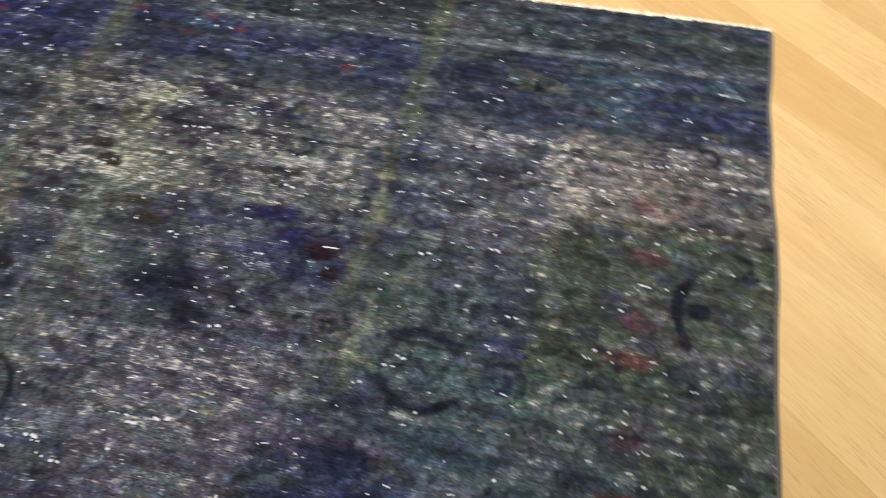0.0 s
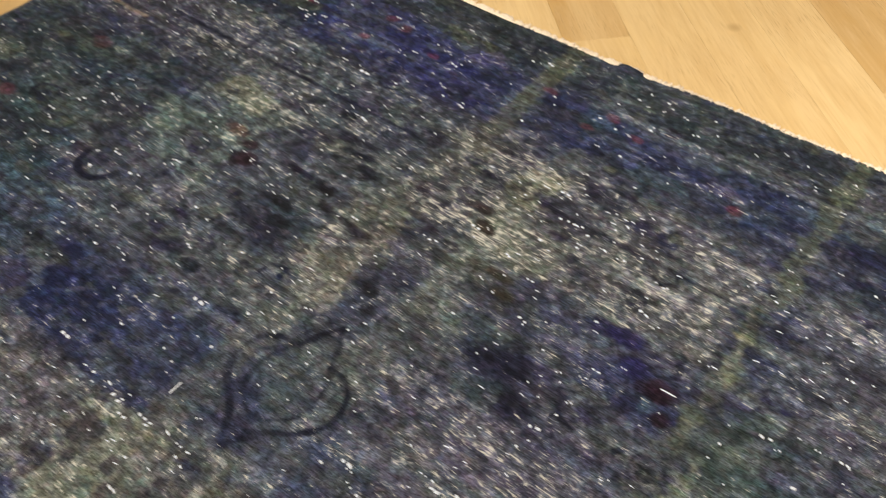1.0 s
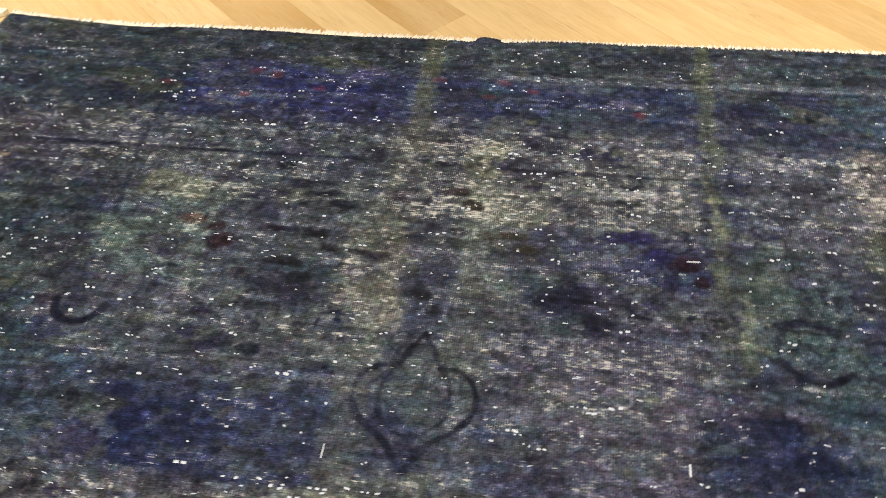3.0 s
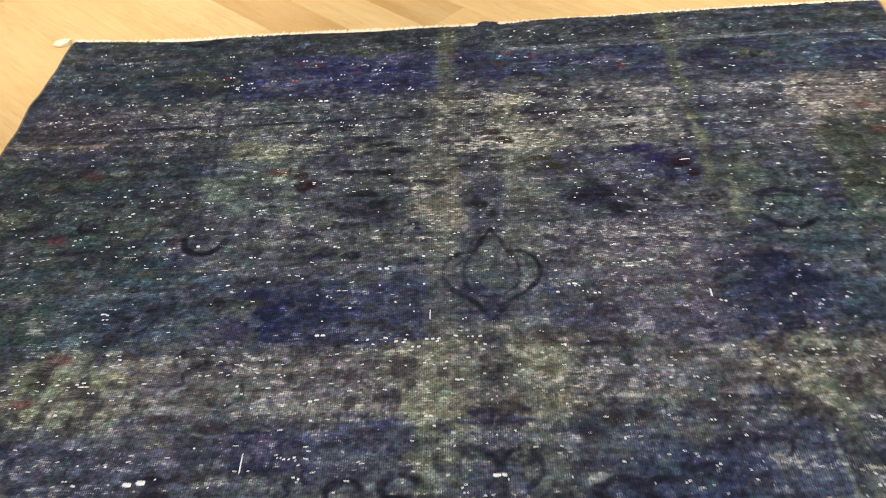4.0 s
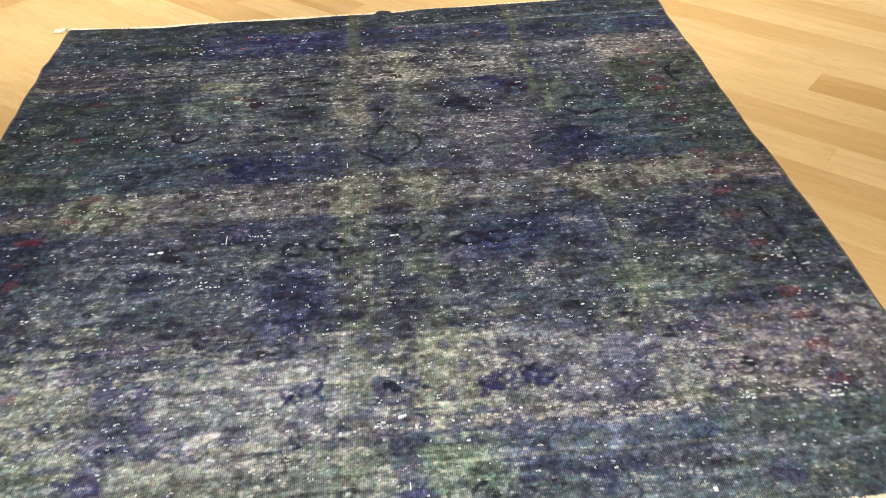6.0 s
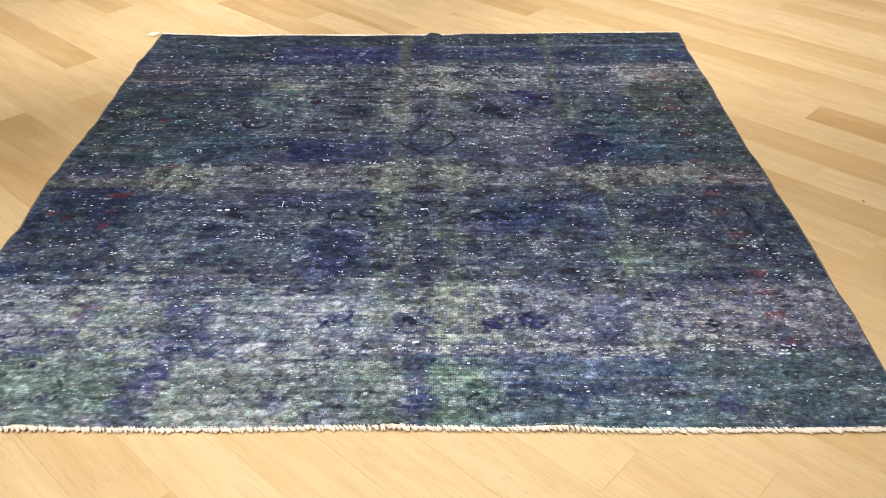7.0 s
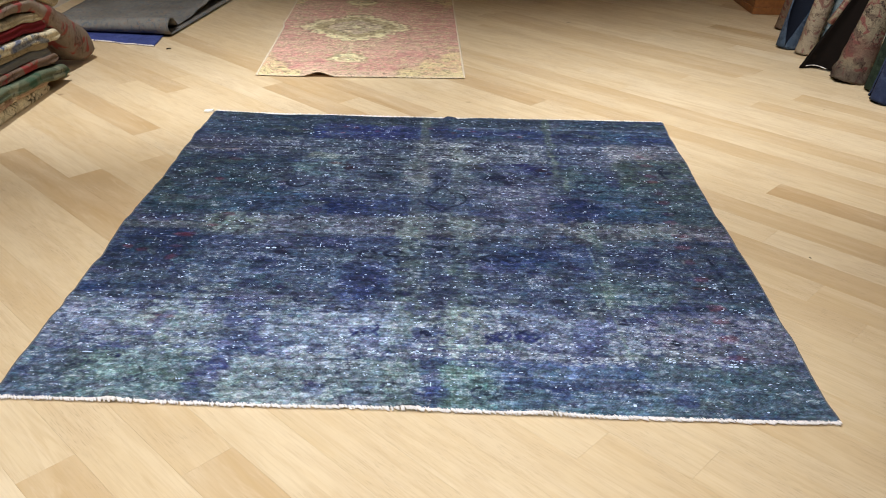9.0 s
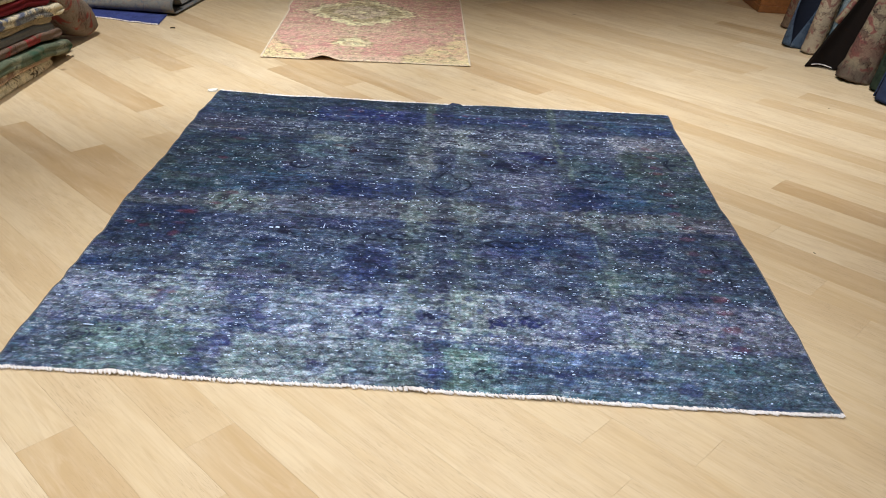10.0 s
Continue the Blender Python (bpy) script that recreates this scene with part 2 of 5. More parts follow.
def tube_mesh(name, points, radius, mat, sides=6, wobble=0.0):
    """A round cord along points."""
    verts, faces = [], []
    pts = [Vector(p) for p in points]
    for n, p in enumerate(pts):
        along = (pts[min(n + 1, len(pts) - 1)] - pts[max(n - 1, 0)]).normalized()
        side = along.cross(Vector((0, 0, 1))).normalized()
        up = side.cross(along)
        r = radius * (1 + wobble * noise.noise(p * 90))
        for k in range(sides):
            a = 2 * math.pi * k / sides
            verts.append(p + r * (math.cos(a) * side + math.sin(a) * up))
    for n in range(len(pts) - 1):
        for k in range(sides):
            a, b = n * sides + k, n * sides + (k + 1) % sides
            faces.append((a, b, b + sides, a + sides))
    faces += [tuple(range(sides))[::-1], tuple(len(verts) - sides + k for k in range(sides))]
    return mesh_of(name, verts, faces, mat)


# ---- room ----
X0, X1, Y0, Y1, TOP = -1.66, 4.05, -4.2, 7.2, 3.1
floor = slab("floor", X0, X1, Y0, Y1, -0.06, -0.012, JOINT, "pale oiled oak board floor laid on the diagonal", "floor")
slab("wall_west", X0 - 0.12, X0, Y0, Y1, -0.06, TOP, PAINT, "plain white painted shop wall")
slab("wall_east", X1, X1 + 0.12, Y0, Y1, -0.06, TOP, PAINT, "plain white painted shop wall behind carpet rolls")
slab("wall_north", X0 - 0.12, X1 + 0.12, Y1, Y1 + 0.12, -0.06, TOP, PAINT, "plain white painted shop wall")
slab("wall_south", X0 - 0.12, X1 + 0.12, Y0 - 0.12, Y0, -0.06, TOP, PAINT, "plain white painted shop wall")
slab("ceiling", X0 - 0.12, X1 + 0.12, Y0 - 0.12, Y1 + 0.12, TOP, TOP + 0.12, PAINT, "plain white painted ceiling", "ceiling")


# ---- blue overdyed rug ----
RUG = 2.2
N = 800
rng = np.random.default_rng(7)


def smooth(a, b, x):
    t = np.clip((x - a) / (b - a), 0, 1)
    return t * t * (3 - 2 * t)


def value_noise(x, y, fx, fy, seed):
    """Smooth noise from 0 to 1 with fx and fy cells a metre."""
    r = np.random.default_rng(seed)
    u, v = (x + 3) * fx, (y + 3) * fy
    table = r.random((int(v.max()) + 3, int(u.max()) + 3))
    i, j = np.floor(u).astype(int), np.floor(v).astype(int)
    a, b = u - i, v - j
    a, b = a * a * (3 - 2 * a), b * b * (3 - 2 * b)
    return (table[j, i] * (1 - a) + table[j, i + 1] * a) * (1 - b) + (table[j + 1, i] * (1 - a) + table[j + 1, i + 1] * a) * b


def layered(x, y, fx, fy, seed, octaves=3):
    total, weight = 0, 0
    for n in range(octaves):
        total = total + value_noise(x, y, fx * 2**n, fy * 2**n, seed + n) * 0.6**n
        weight += 0.6**n
    return total / weight


class Dye:
    """A sheet of dye and wear over a rug's own metres, laid on in soft uneven patches and drawn lines."""

    def __init__(self, width, length, nx, ny, base, seed):
        self.x, self.y = np.meshgrid(np.linspace(0, width, nx), np.linspace(0, length, ny))
        self.seed = seed
        self.wx = self.x + 0.034 * (layered(self.x, self.y, 9, 14, seed) - 0.5)
        self.wy = self.y + 0.024 * (layered(self.x, self.y, 7, 16, seed + 5) - 0.5)
        self.c = np.ones((ny, nx, 3)) * np.array(srgb(*base))
        self.w = np.full((ny, nx), 0.12)
        n = 0.45 * layered(self.x, self.y, 8, 70, seed + 30, 2) + 0.35 * layered(self.x, self.y, 30, 55, seed + 33, 2) + 0.2 * value_noise(self.x, self.y, 110, 150, seed + 36)
        self.rag = n - 0.5

    def mask(self, x0, x1, y0, y1, soft):
        """A patch whose edge breaks up along the weft."""
        s = soft * 1.7
        m = smooth(x0 - s, x0 + s, self.wx) * (1 - smooth(x1 - s, x1 + s, self.wx)) * smooth(y0 - s, y0 + s, self.wy) * (1 - smooth(y1 - s, y1 + s, self.wy))
        return smooth(-0.3, 0.3, m - 0.5 + self.rag * np.clip(11 * m * (1 - m), 0, 2.1)) * smooth(0.02, 0.2, m)

    def patch(self, x0, x1, y0, y1, colour, amount, soft=0.025, wear=0.0):
        self.seed += 11
        uneven = 0.68 + 0.36 * layered(self.x, self.y, 10, 26, self.seed, 3)
        shape = self.mask(x0, x1, y0, y1, soft)
        m = np.clip(shape * amount * uneven, 0, 1)
        self.c += (np.array(srgb(*colour)) - self.c) * m[..., None]
        self.w += 0.62 * wear * shape * (0.6 + 0.8 * layered(self.x, self.y, 12, 30, self.seed + 3, 3))

    def line(self, points, width, colour=(26, 30, 48), amount=0.75):
        pts = np.array(points)
        lo, hi = pts.min(0) - 4 * width, pts.max(0) + 4 * width
        j = np.where((self.y[:, 0] >= lo[1]) & (self.y[:, 0] <= hi[1]))[0]
        i = np.where((self.x[0] >= lo[0]) & (self.x[0] <= hi[0]))[0]
        if not len(i) or not len(j):
            return
        box = np.ix_(j, i)
        far = np.full(self.x[box].shape, 9.0)
        jig = 0.006 * (value_noise(self.x[box], self.y[box], 60, 60, 77) - 0.5)
        for p, q in zip(pts[:-1], pts[1:]):
            d = q - p
            t = np.clip(((self.x[box] - p[0]) * d[0] + (self.y[box] - p[1]) * d[1]) / (d @ d + 1e-9), 0, 1)
            far = np.minimum(far, np.hypot(self.x[box] - p[0] - t * d[0], self.y[box] - p[1] - t * d[1]))
        m = (1 - smooth(width * 0.4, width * 1.3, far + jig)) * amount * (0.45 + 0.75 * value_noise(self.x[box], self.y[box], 40, 40, 78))
        m = np.clip(m, 0, 1)
        self.c[box] += (np.array(srgb(*colour)) - self.c[box]) * m[..., None]
        self.w[box] *= 1 - 0.8 * m

    def arc(self, cx, cy, rx, ry, a0, a1, width, colour=(26, 30, 48), amount=0.75):
        steps = np.radians(np.linspace(a0, a1, 26))
        self.line(np.stack([cx + rx * np.cos(steps), cy + ry * np.sin(steps)], 1), width, colour, amount)

    def blot(self, cx, cy, rx, ry, colour, amount):
        j = np.where(np.abs(self.y[:, 0] - cy) < 1.5 * ry + 0.02)[0]
        i = np.where(np.abs(self.x[0] - cx) < 1.5 * rx + 0.02)[0]
        if not len(i) or not len(j):
            return
        box = np.ix_(j, i)
        ragged = 0.35 * (value_noise(self.x[box], self.y[box], 120, 160, 88) - 0.5)
        m = np.clip((1 - smooth(0.6, 1.15, np.hypot((self.wx[box] - cx) / rx, (self.wy[box] - cy) / ry) + ragged)) * amount, 0, 1)
        self.c[box] += (np.array(srgb(*colour)) - self.c[box]) * m[..., None]
        self.w[box] *= 1 - 0.7 * m

    def flower(self, cx, cy, size, r, amount):
        """A small faded flower: dark petals round an eye, half an outline and a stem."""
        turn, petals = r.uniform(0, 6.28), r.choice((3, 4, 5))
        dark = r.choice(((30, 36, 62), (34, 34, 50), (26, 32, 44), (40, 40, 66)))
        for k in range(petals):
            a = turn + 6.283 * k / petals
            self.blot(cx + 0.62 * size * math.cos(a), cy + 0.5 * size * math.sin(a), size * 0.5, size * 0.36, dark, amount * r.uniform(0.35, 1.0))
        if r.random() < 0.5:
            start = r.uniform(0, 360)
            self.arc(cx, cy, size * 1.5, size * 1.25, start, start + r.uniform(90, 240), 0.0042, amount=0.8 * amount)
        if r.random() < 0.5:
            a = r.uniform(0, 6.28)
            self.line([(cx + size * math.cos(a), cy + size * math.sin(a)), (cx + 2.2 * size * math.cos(a + 0.3), cy + 2 * size * math.sin(a + 0.3)), (cx + 3 * size * math.cos(a + 0.9), cy + 2.6 * size * math.sin(a + 0.9))], 0.0038, amount=0.8 * amount)

    def vines(self, scale, amount, colour, seed, where=1.0):
        n = layered(self.x, self.y, scale, scale * 1.05, seed, 2)
        m = np.exp(-(((n - 0.5) / 0.021) ** 2)) * amount * smooth(0.36, 0.58, layered(self.x, self.y, 6, 6, seed + 9, 2)) * where
        m *= 0.5 + 0.8 * value_noise(self.x, self.y, 45, 60, seed + 12)
        m = np.clip(m, 0, 1)
        self.c += (np.array(srgb(*colour)) - self.c) * m[..., None]
        self.w -= 0.55 * m * (np.sum(colour) < 300)

    def rosettes(self, x0, x1, y0, y1, scale, colour, amount, seed):
        n = value_noise(self.x, self.y, scale, scale, seed)
        m = smooth(0.66, 0.8, n) * self.mask(x0, x1, y0, y1, 0.03) * amount
        self.c += (np.array(srgb(*colour)) - self.c) * m[..., None]
        self.w *= 1 - 0.6 * m

    def cells(self, across, along, tints, light, edge, seed, where=None, tint=0.3):
        """Small knotted shapes, each with a tone of its own: jittered cells with broken outlines."""
        r = np.random.default_rng(seed)
        jx = self.x + 0.35 / across * (layered(self.x, self.y, across * 1.6, along * 1.6, seed + 1, 2) - 0.5) * 2
        jy = self.y + 0.35 / along * (layered(self.x, self.y, across * 1.6, along * 1.6, seed + 4, 2) - 0.5) * 2
        gx, gy = (jx + 1) * across, (jy + 1) * along
        nx, ny = int(gx.max()) + 3, int(gy.max()) + 3
        ox, oy = r.random((ny, nx)), r.random((ny, nx))
        tone, kind, amount = r.normal(0, 1, (ny, nx)), r.integers(0, len(tints), (ny, nx)), r.random((ny, nx))
        i, j = np.floor(gx).astype(int), np.floor(gy).astype(int)
        first, second = np.full(gx.shape, 9.0), np.full(gx.shape, 9.0)
        bi, bj = i.copy(), j.copy()
        for dj in (-1, 0, 1):
            for di in (-1, 0, 1):
                ci, cj = np.clip(i + di, 0, nx - 1), np.clip(j + dj, 0, ny - 1)
                far = np.hypot(ci + ox[cj, ci] - gx, cj + oy[cj, ci] - gy)
                nearer = far < first
                second = np.where(nearer, first, np.minimum(second, far))
                first = np.where(nearer, far, first)
                bi, bj = np.where(nearer, ci, bi), np.where(nearer, cj, bj)
        w = 1.0 if where is None else where
        palette = np.array([srgb(*t) for t in tints])
        m = np.clip((amount[bj, bi] - 0.55) * 2.0, 0, 1) * tint * w
        self.c += (palette[kind[bj, bi]] - self.c) * m[..., None]
        self.c *= np.exp(light * w * tone[bj, bi])[..., None]
        rim = (1 - smooth(0.03, 0.13, second - first)) * edge * w * smooth(0.4, 0.6, layered(self.x, self.y, 7, 9, seed + 9, 2))
        self.c *= (1 - np.clip(rim, 0, 0.9))[..., None]
        self.w += 0.06 * tone[bj, bi] * w - 0.3 * rim

    def wander(self, colours, amount, seed):
        """Dye that drifts from one colour to the next in lengths of weft."""
        for k, colour in enumerate(colours):
            n = layered(self.x, self.y, 6, 22, seed + 7 * k, 3)
            m = smooth(0.52, 0.68, n + 0.5 * self.rag) * amount
            self.c += (np.array(srgb(*colour)) - self.c) * m[..., None]

    def knots(self, across, along, amount, seed, where=1.0):
        """Single knots and short runs of them, each a little lighter or darker than the next."""
        r = np.random.default_rng(seed)
        gx = (self.x + 1) * across + 0.5 * (value_noise(self.x, self.y, across * 0.7, along, seed + 1) - 0.5)
        gy = (self.y + 1) * along + 0.7 * (value_noise(self.x, self.y, across * 0.7, along * 0.5, seed + 2) - 0.5)
        i, j = np.floor(gx).astype(int), np.floor(gy).astype(int)
        tone, hue = r.normal(0, 1, (j.max() + 2, i.max() + 2)), r.normal(0, 1, (j.max() + 2, i.max() + 2, 3))
        t = np.clip(tone[j, i], -1.8, 2.2) * amount * where
        self.c *= np.exp(t)[..., None] * np.exp(0.4 * amount * np.clip(hue[j, i], -2, 2) * np.array([1.0, 0.5, 0.7]))
        self.w += 0.12 * t

    def vivid(self, amount):
        """Deeper dye: every colour moves away from grey."""
        lum = (self.c @ np.array([0.25, 0.6, 0.15]))[..., None]
        self.c = np.clip(lum + (self.c - lum) * amount, 0.003, 1)

    def streaks(self, amount, seed):
        n = layered(self.x, self.y, 7, 130, seed, 2) - 0.5
        n2 = value_noise(self.x, self.y, 75, 110, seed + 4) - 0.5
        n3 = layered(self.x, self.y, 18, 26, seed + 8, 3) - 0.5
        n4 = value_noise(self.x, self.y, 140, 190, seed + 15) - 0.5
        self.c *= np.exp(amount * (1.5 * n + 0.8 * n2 + 0.25 * n3 + 0.9 * n4))[..., None]
        band = layered(self.x, self.y, 3.5, 75, seed + 21, 2) - 0.5
        self.w += 0.4 * n + 0.45 * band + 0.4 * n2 + 0.1 * n3 + 0.4 * n4

    def deepen(self, power, pivot):
        """Darker darks and lighter lights about a pivot."""
        lum = self.c @ np.array([0.25, 0.6, 0.15])
        self.c *= np.clip(lum / pivot, 0.02, 9)[..., None] ** power

    def onto(self, me, cast=(1, 1, 1)):
        rgba = np.concatenate([self.c * np.array(cast), np.clip(self.w, 0, 1)[..., None]], 2)
        attr = me.color_attributes.new("dye", "FLOAT_COLOR", "POINT")
        full = np.zeros((len(me.vertices), 4), np.float32)
        flat = rgba.reshape(-1, 4)
        full[: len(flat)] = flat
        attr.data.foreach_set("color", full.ravel())


def sheet_mesh(name, place, nx, ny, mat, thick=0.006):
    """A closed sheet: the top from place (ny, nx, 3), a skirt round its edge down by thick, and no grid below."""
    idx = np.arange(nx * ny).reshape(ny, nx)
    quads = np.stack([idx[:-1, :-1], idx[:-1, 1:], idx[1:, 1:], idx[1:, :-1]], -1).reshape(-1, 4)
    rim = np.concatenate([idx[0, :], idx[1:, -1], idx[-1, -2::-1], idx[-2:0:-1, 0]])
    low = place.reshape(-1, 3)[rim] - np.array([0, 0, thick])
    base = nx * ny
    k = np.arange(len(rim))
    k2 = (k + 1) % len(rim)
    skirt = np.stack([rim, base + k, base + k2, rim[k2]], -1)
    verts = np.concatenate([place.reshape(-1, 3), low])
    faces = np.concatenate([quads, skirt])
    me = bpy.data.meshes.new(name)
    me.vertices.add(len(verts))
    me.vertices.foreach_set("co", verts.astype(np.float32).ravel())
    me.loops.add(faces.size)
    me.loops.foreach_set("vertex_index", faces.astype(np.int32).ravel())
    me.polygons.add(len(faces))
    me.polygons.foreach_set("loop_start", np.arange(0, faces.size, 4, dtype=np.int32))
    me.polygons.foreach_set("loop_total", np.full(len(faces), 4, dtype=np.int32))
    me.polygons.foreach_set("use_smooth", np.ones(len(faces), dtype=bool))
    me.materials.append(mat)
    me.update(calc_edges=True)
    me.validate()
    return me


NAVY, INDIGO, TEAL = (34, 44, 78), (36, 42, 92), (46, 72, 90)
PALE, CREAM, RED, BLACK = (120, 132, 148), (104, 114, 110), (88, 42, 54), (28, 32, 46)

d = Dye(RUG, RUG, N, N, (52, 58, 82), 100)
d.wander(((37, 50, 84), (52, 70, 84), (72, 78, 96), (58, 56, 72), (78, 88, 90)), 0.4, 150)
# far border and its dark blue band
d.patch(-0.1, 2.3, 2.06, 2.3, (40, 50, 58), 0.9)
d.patch(-0.1, 0.9, 2.06, 2.3, (32, 42, 50), 0.6)
d.patch(-0.1, 0.55, 1.88, 2.08, (32, 46, 60), 0.95)
d.patch(0.52, 1.06, 1.88, 2.07, INDIGO, 0.95)
d.patch(1.08, 1.62, 1.9, 2.06, (37, 46, 82), 0.85)
d.patch(1.66, 1.88, 1.9, 2.07, (35, 40, 66), 0.9)
d.patch(1.88, 2.02, 1.86, 2.07, TEAL, 0.7)
d.patch(2.0, 2.25, 1.9, 2.08, NAVY, 0.8)
d.patch(1.15, 2.2, 2.055, 2.075, PALE, 0.4, 0.008, 0.25)
# worn band
d.patch(0.0, 0.5, 1.68, 1.88, (70, 66, 76), 0.6, wear=0.28)
d.patch(0.35, 0.78, 1.66, 1.88, (66, 76, 92), 0.6, wear=0.22)
d.patch(0.75, 1.04, 1.64, 1.88, (63, 74, 90), 0.6, wear=0.25)
d.patch(1.02, 1.6, 1.64, 1.88, (106, 110, 120), 0.7, wear=0.4)
d.patch(1.08, 1.24, 1.66, 1.84, CREAM, 0.6, wear=0.15)
d.patch(1.68, 1.92, 1.6, 1.86, (92, 98, 112), 0.7, wear=0.34)
d.patch(1.86, 2.25, 1.7, 1.88, (112, 110, 110), 0.8, wear=0.4)
d.patch(1.86, 2.25, 1.3, 1.7, (62, 72, 58), 0.8, wear=0.15)
# field above the centre
d.patch(0.0, 0.52, 1.08, 1.66, (40, 58, 66), 0.85, 0.04)
d.patch(0.0, 0.22, 1.3, 1.66, (46, 54, 62), 0.6)
d.patch(0.52, 0.74, 1.44, 1.66, (86, 110, 112), 0.8, 0.02, 0.12)
d.patch(0.56, 0.76, 1.64, 1.7, (104, 122, 120), 0.7, 0.02, 0.2)
d.patch(0.74, 1.0, 1.4, 1.64, (45, 58, 76), 0.7)
d.patch(0.97, 1.09, 1.38, 1.64, (112, 114, 112), 0.75, 0.02, 0.25)
d.patch(1.12, 1.32, 1.52, 1.68, (88, 100, 106), 0.75, 0.02, 0.15)
d.patch(1.25, 1.62, 1.5, 1.63, (41, 48, 84), 0.85, 0.02)
d.patch(1.24, 1.48, 1.42, 1.53, (37, 46, 70), 0.8, 0.02)
d.patch(1.18, 1.3, 1.36, 1.5, (84, 90, 98), 0.5, 0.02, 0.15)
d.patch(1.3, 1.58, 1.06, 1.42, (84, 85, 108), 0.8, 0.05, 0.3)
d.patch(1.66, 1.82, 1.42, 1.62, (60, 80, 80), 0.65, 0.02, 0.08)
d.patch(1.62, 2.02, 1.3, 1.44, (58, 76, 84), 0.7)
d.patch(0.56, 1.06, 1.28, 1.42, (65, 76, 88), 0.6, 0.03, 0.14)
# dark belt
d.patch(0.3, 0.62, 1.1, 1.28, (54, 70, 92), 0.8, wear=0.1)
d.patch(0.6, 1.08, 1.08, 1.26, (40, 50, 84), 0.72, 0.035, 0.12)
d.patch(0.68, 0.86, 1.1, 1.22, (32, 42, 70), 0.5, 0.02)
d.patch(1.2, 1.34, 1.08, 1.24, (60, 70, 100), 0.6, wear=0.1)
d.patch(1.56, 1.78, 1.1, 1.27, (40, 50, 82), 0.8)
d.patch(1.76, 2.06, 1.1, 1.32, (46, 66, 84), 0.85)
d.patch(2.02, 2.25, 1.05, 1.5, (50, 62, 62), 0.8)
# pale belt
d.patch(0.28, 0.52, 0.92, 1.09, (106, 116, 106), 0.8, 0.03, 0.24)
d.patch(0.5, 0.98, 0.93, 1.08, (102, 105, 114), 0.75, 0.03, 0.28)
d.patch(0.95, 1.3, 0.92, 1.1, (108, 113, 106), 0.75, 0.03, 0.26)
d.patch(1.28, 1.6, 0.94, 1.08, (102, 107, 116), 0.7, 0.03, 0.26)
d.patch(1.58, 2.06, 0.95, 1.09, (112, 114, 112), 0.85, 0.03, 0.32)
d.patch(0.0, 0.3, 0.96, 1.01, (92, 96, 92), 0.6, 0.012, 0.3)
d.patch(2.05, 2.25, 0.95, 1.08, (92, 86, 88), 0.8, 0.02, 0.25)
# middle
d.patch(0.0, 0.34, 0.74, 0.95, (33, 44, 68), 0.9)
d.patch(0.3, 0.9, 0.82, 0.94, (50, 56, 86), 0.8)
d.patch(0.3, 0.56, 0.6, 0.82, (67, 80, 104), 0.7, wear=0.25)
d.patch(0.5, 0.66, 0.68, 0.76, NAVY, 0.8, 0.02)
d.patch(0.56, 0.84, 0.55, 0.82, (66, 78, 100), 0.7, wear=0.18)
d.patch(0.0, 0.32, 0.58, 0.76, (43, 52, 70), 0.8, wear=0.1)
d.patch(0.0, 0.46, 0.51, 0.58, (33, 46, 80), 0.9, 0.015)
d.patch(0.82, 1.02, 0.48, 0.76, (42, 50, 92), 0.7)
d.patch(0.84, 1.0, 0.84, 0.93, (37, 46, 84), 0.7)
d.patch(0.98, 1.11, 0.5, 0.92, (66, 78, 84), 0.4, 0.03, 0.08)
d.patch(1.17, 1.27, 0.5, 0.92, (62, 74, 80), 0.35, 0.03, 0.06)
d.patch(1.3, 1.7, 0.68, 0.93, (41, 54, 90), 0.85)
d.patch(1.3, 1.62, 0.54, 0.7, (56, 66, 92), 0.7, wear=0.1)
d.patch(1.62, 1.9, 0.52, 0.68, (78, 94, 92), 0.75, 0.02, 0.16)
d.patch(1.68, 1.98, 0.68, 0.92, (46, 52, 80), 0.75, wear=0.15)
d.patch(1.9, 2.25, 0.5, 0.94, (54, 62, 76), 0.7, wear=0.12)
# bright worn zone
d.patch(-0.1, 0.3, 0.24, 0.5, (100, 106, 118), 0.85, 0.05, 0.28)
d.patch(0.26, 0.52, 0.22, 0.5, (124, 134, 134), 0.85, 0.09, 0.22)
d.patch(0.53, 0.6, 0.36, 0.5, (96, 104, 126), 0.4, 0.025, 0.2)
d.patch(0.6, 1.1, 0.2, 0.47, (128, 136, 146), 0.85, 0.09, 0.28)
d.patch(1.15, 1.34, 0.26, 0.5, (128, 136, 132), 0.85, 0.06, 0.34)
d.patch(1.34, 1.8, 0.26, 0.48, (104, 110, 124), 0.85, 0.07, 0.36)
d.patch(1.8, 2.25, 0.24, 0.48, (102, 103, 114), 0.85, 0.03, 0.4)
d.patch(1.15, 2.0, 0.22, 0.25, (142, 146, 148), 0.4, 0.012, 0.35)
d.patch(0.5, 0.575, 0.0, 0.4, (84, 94, 116), 0.16, 0.02)
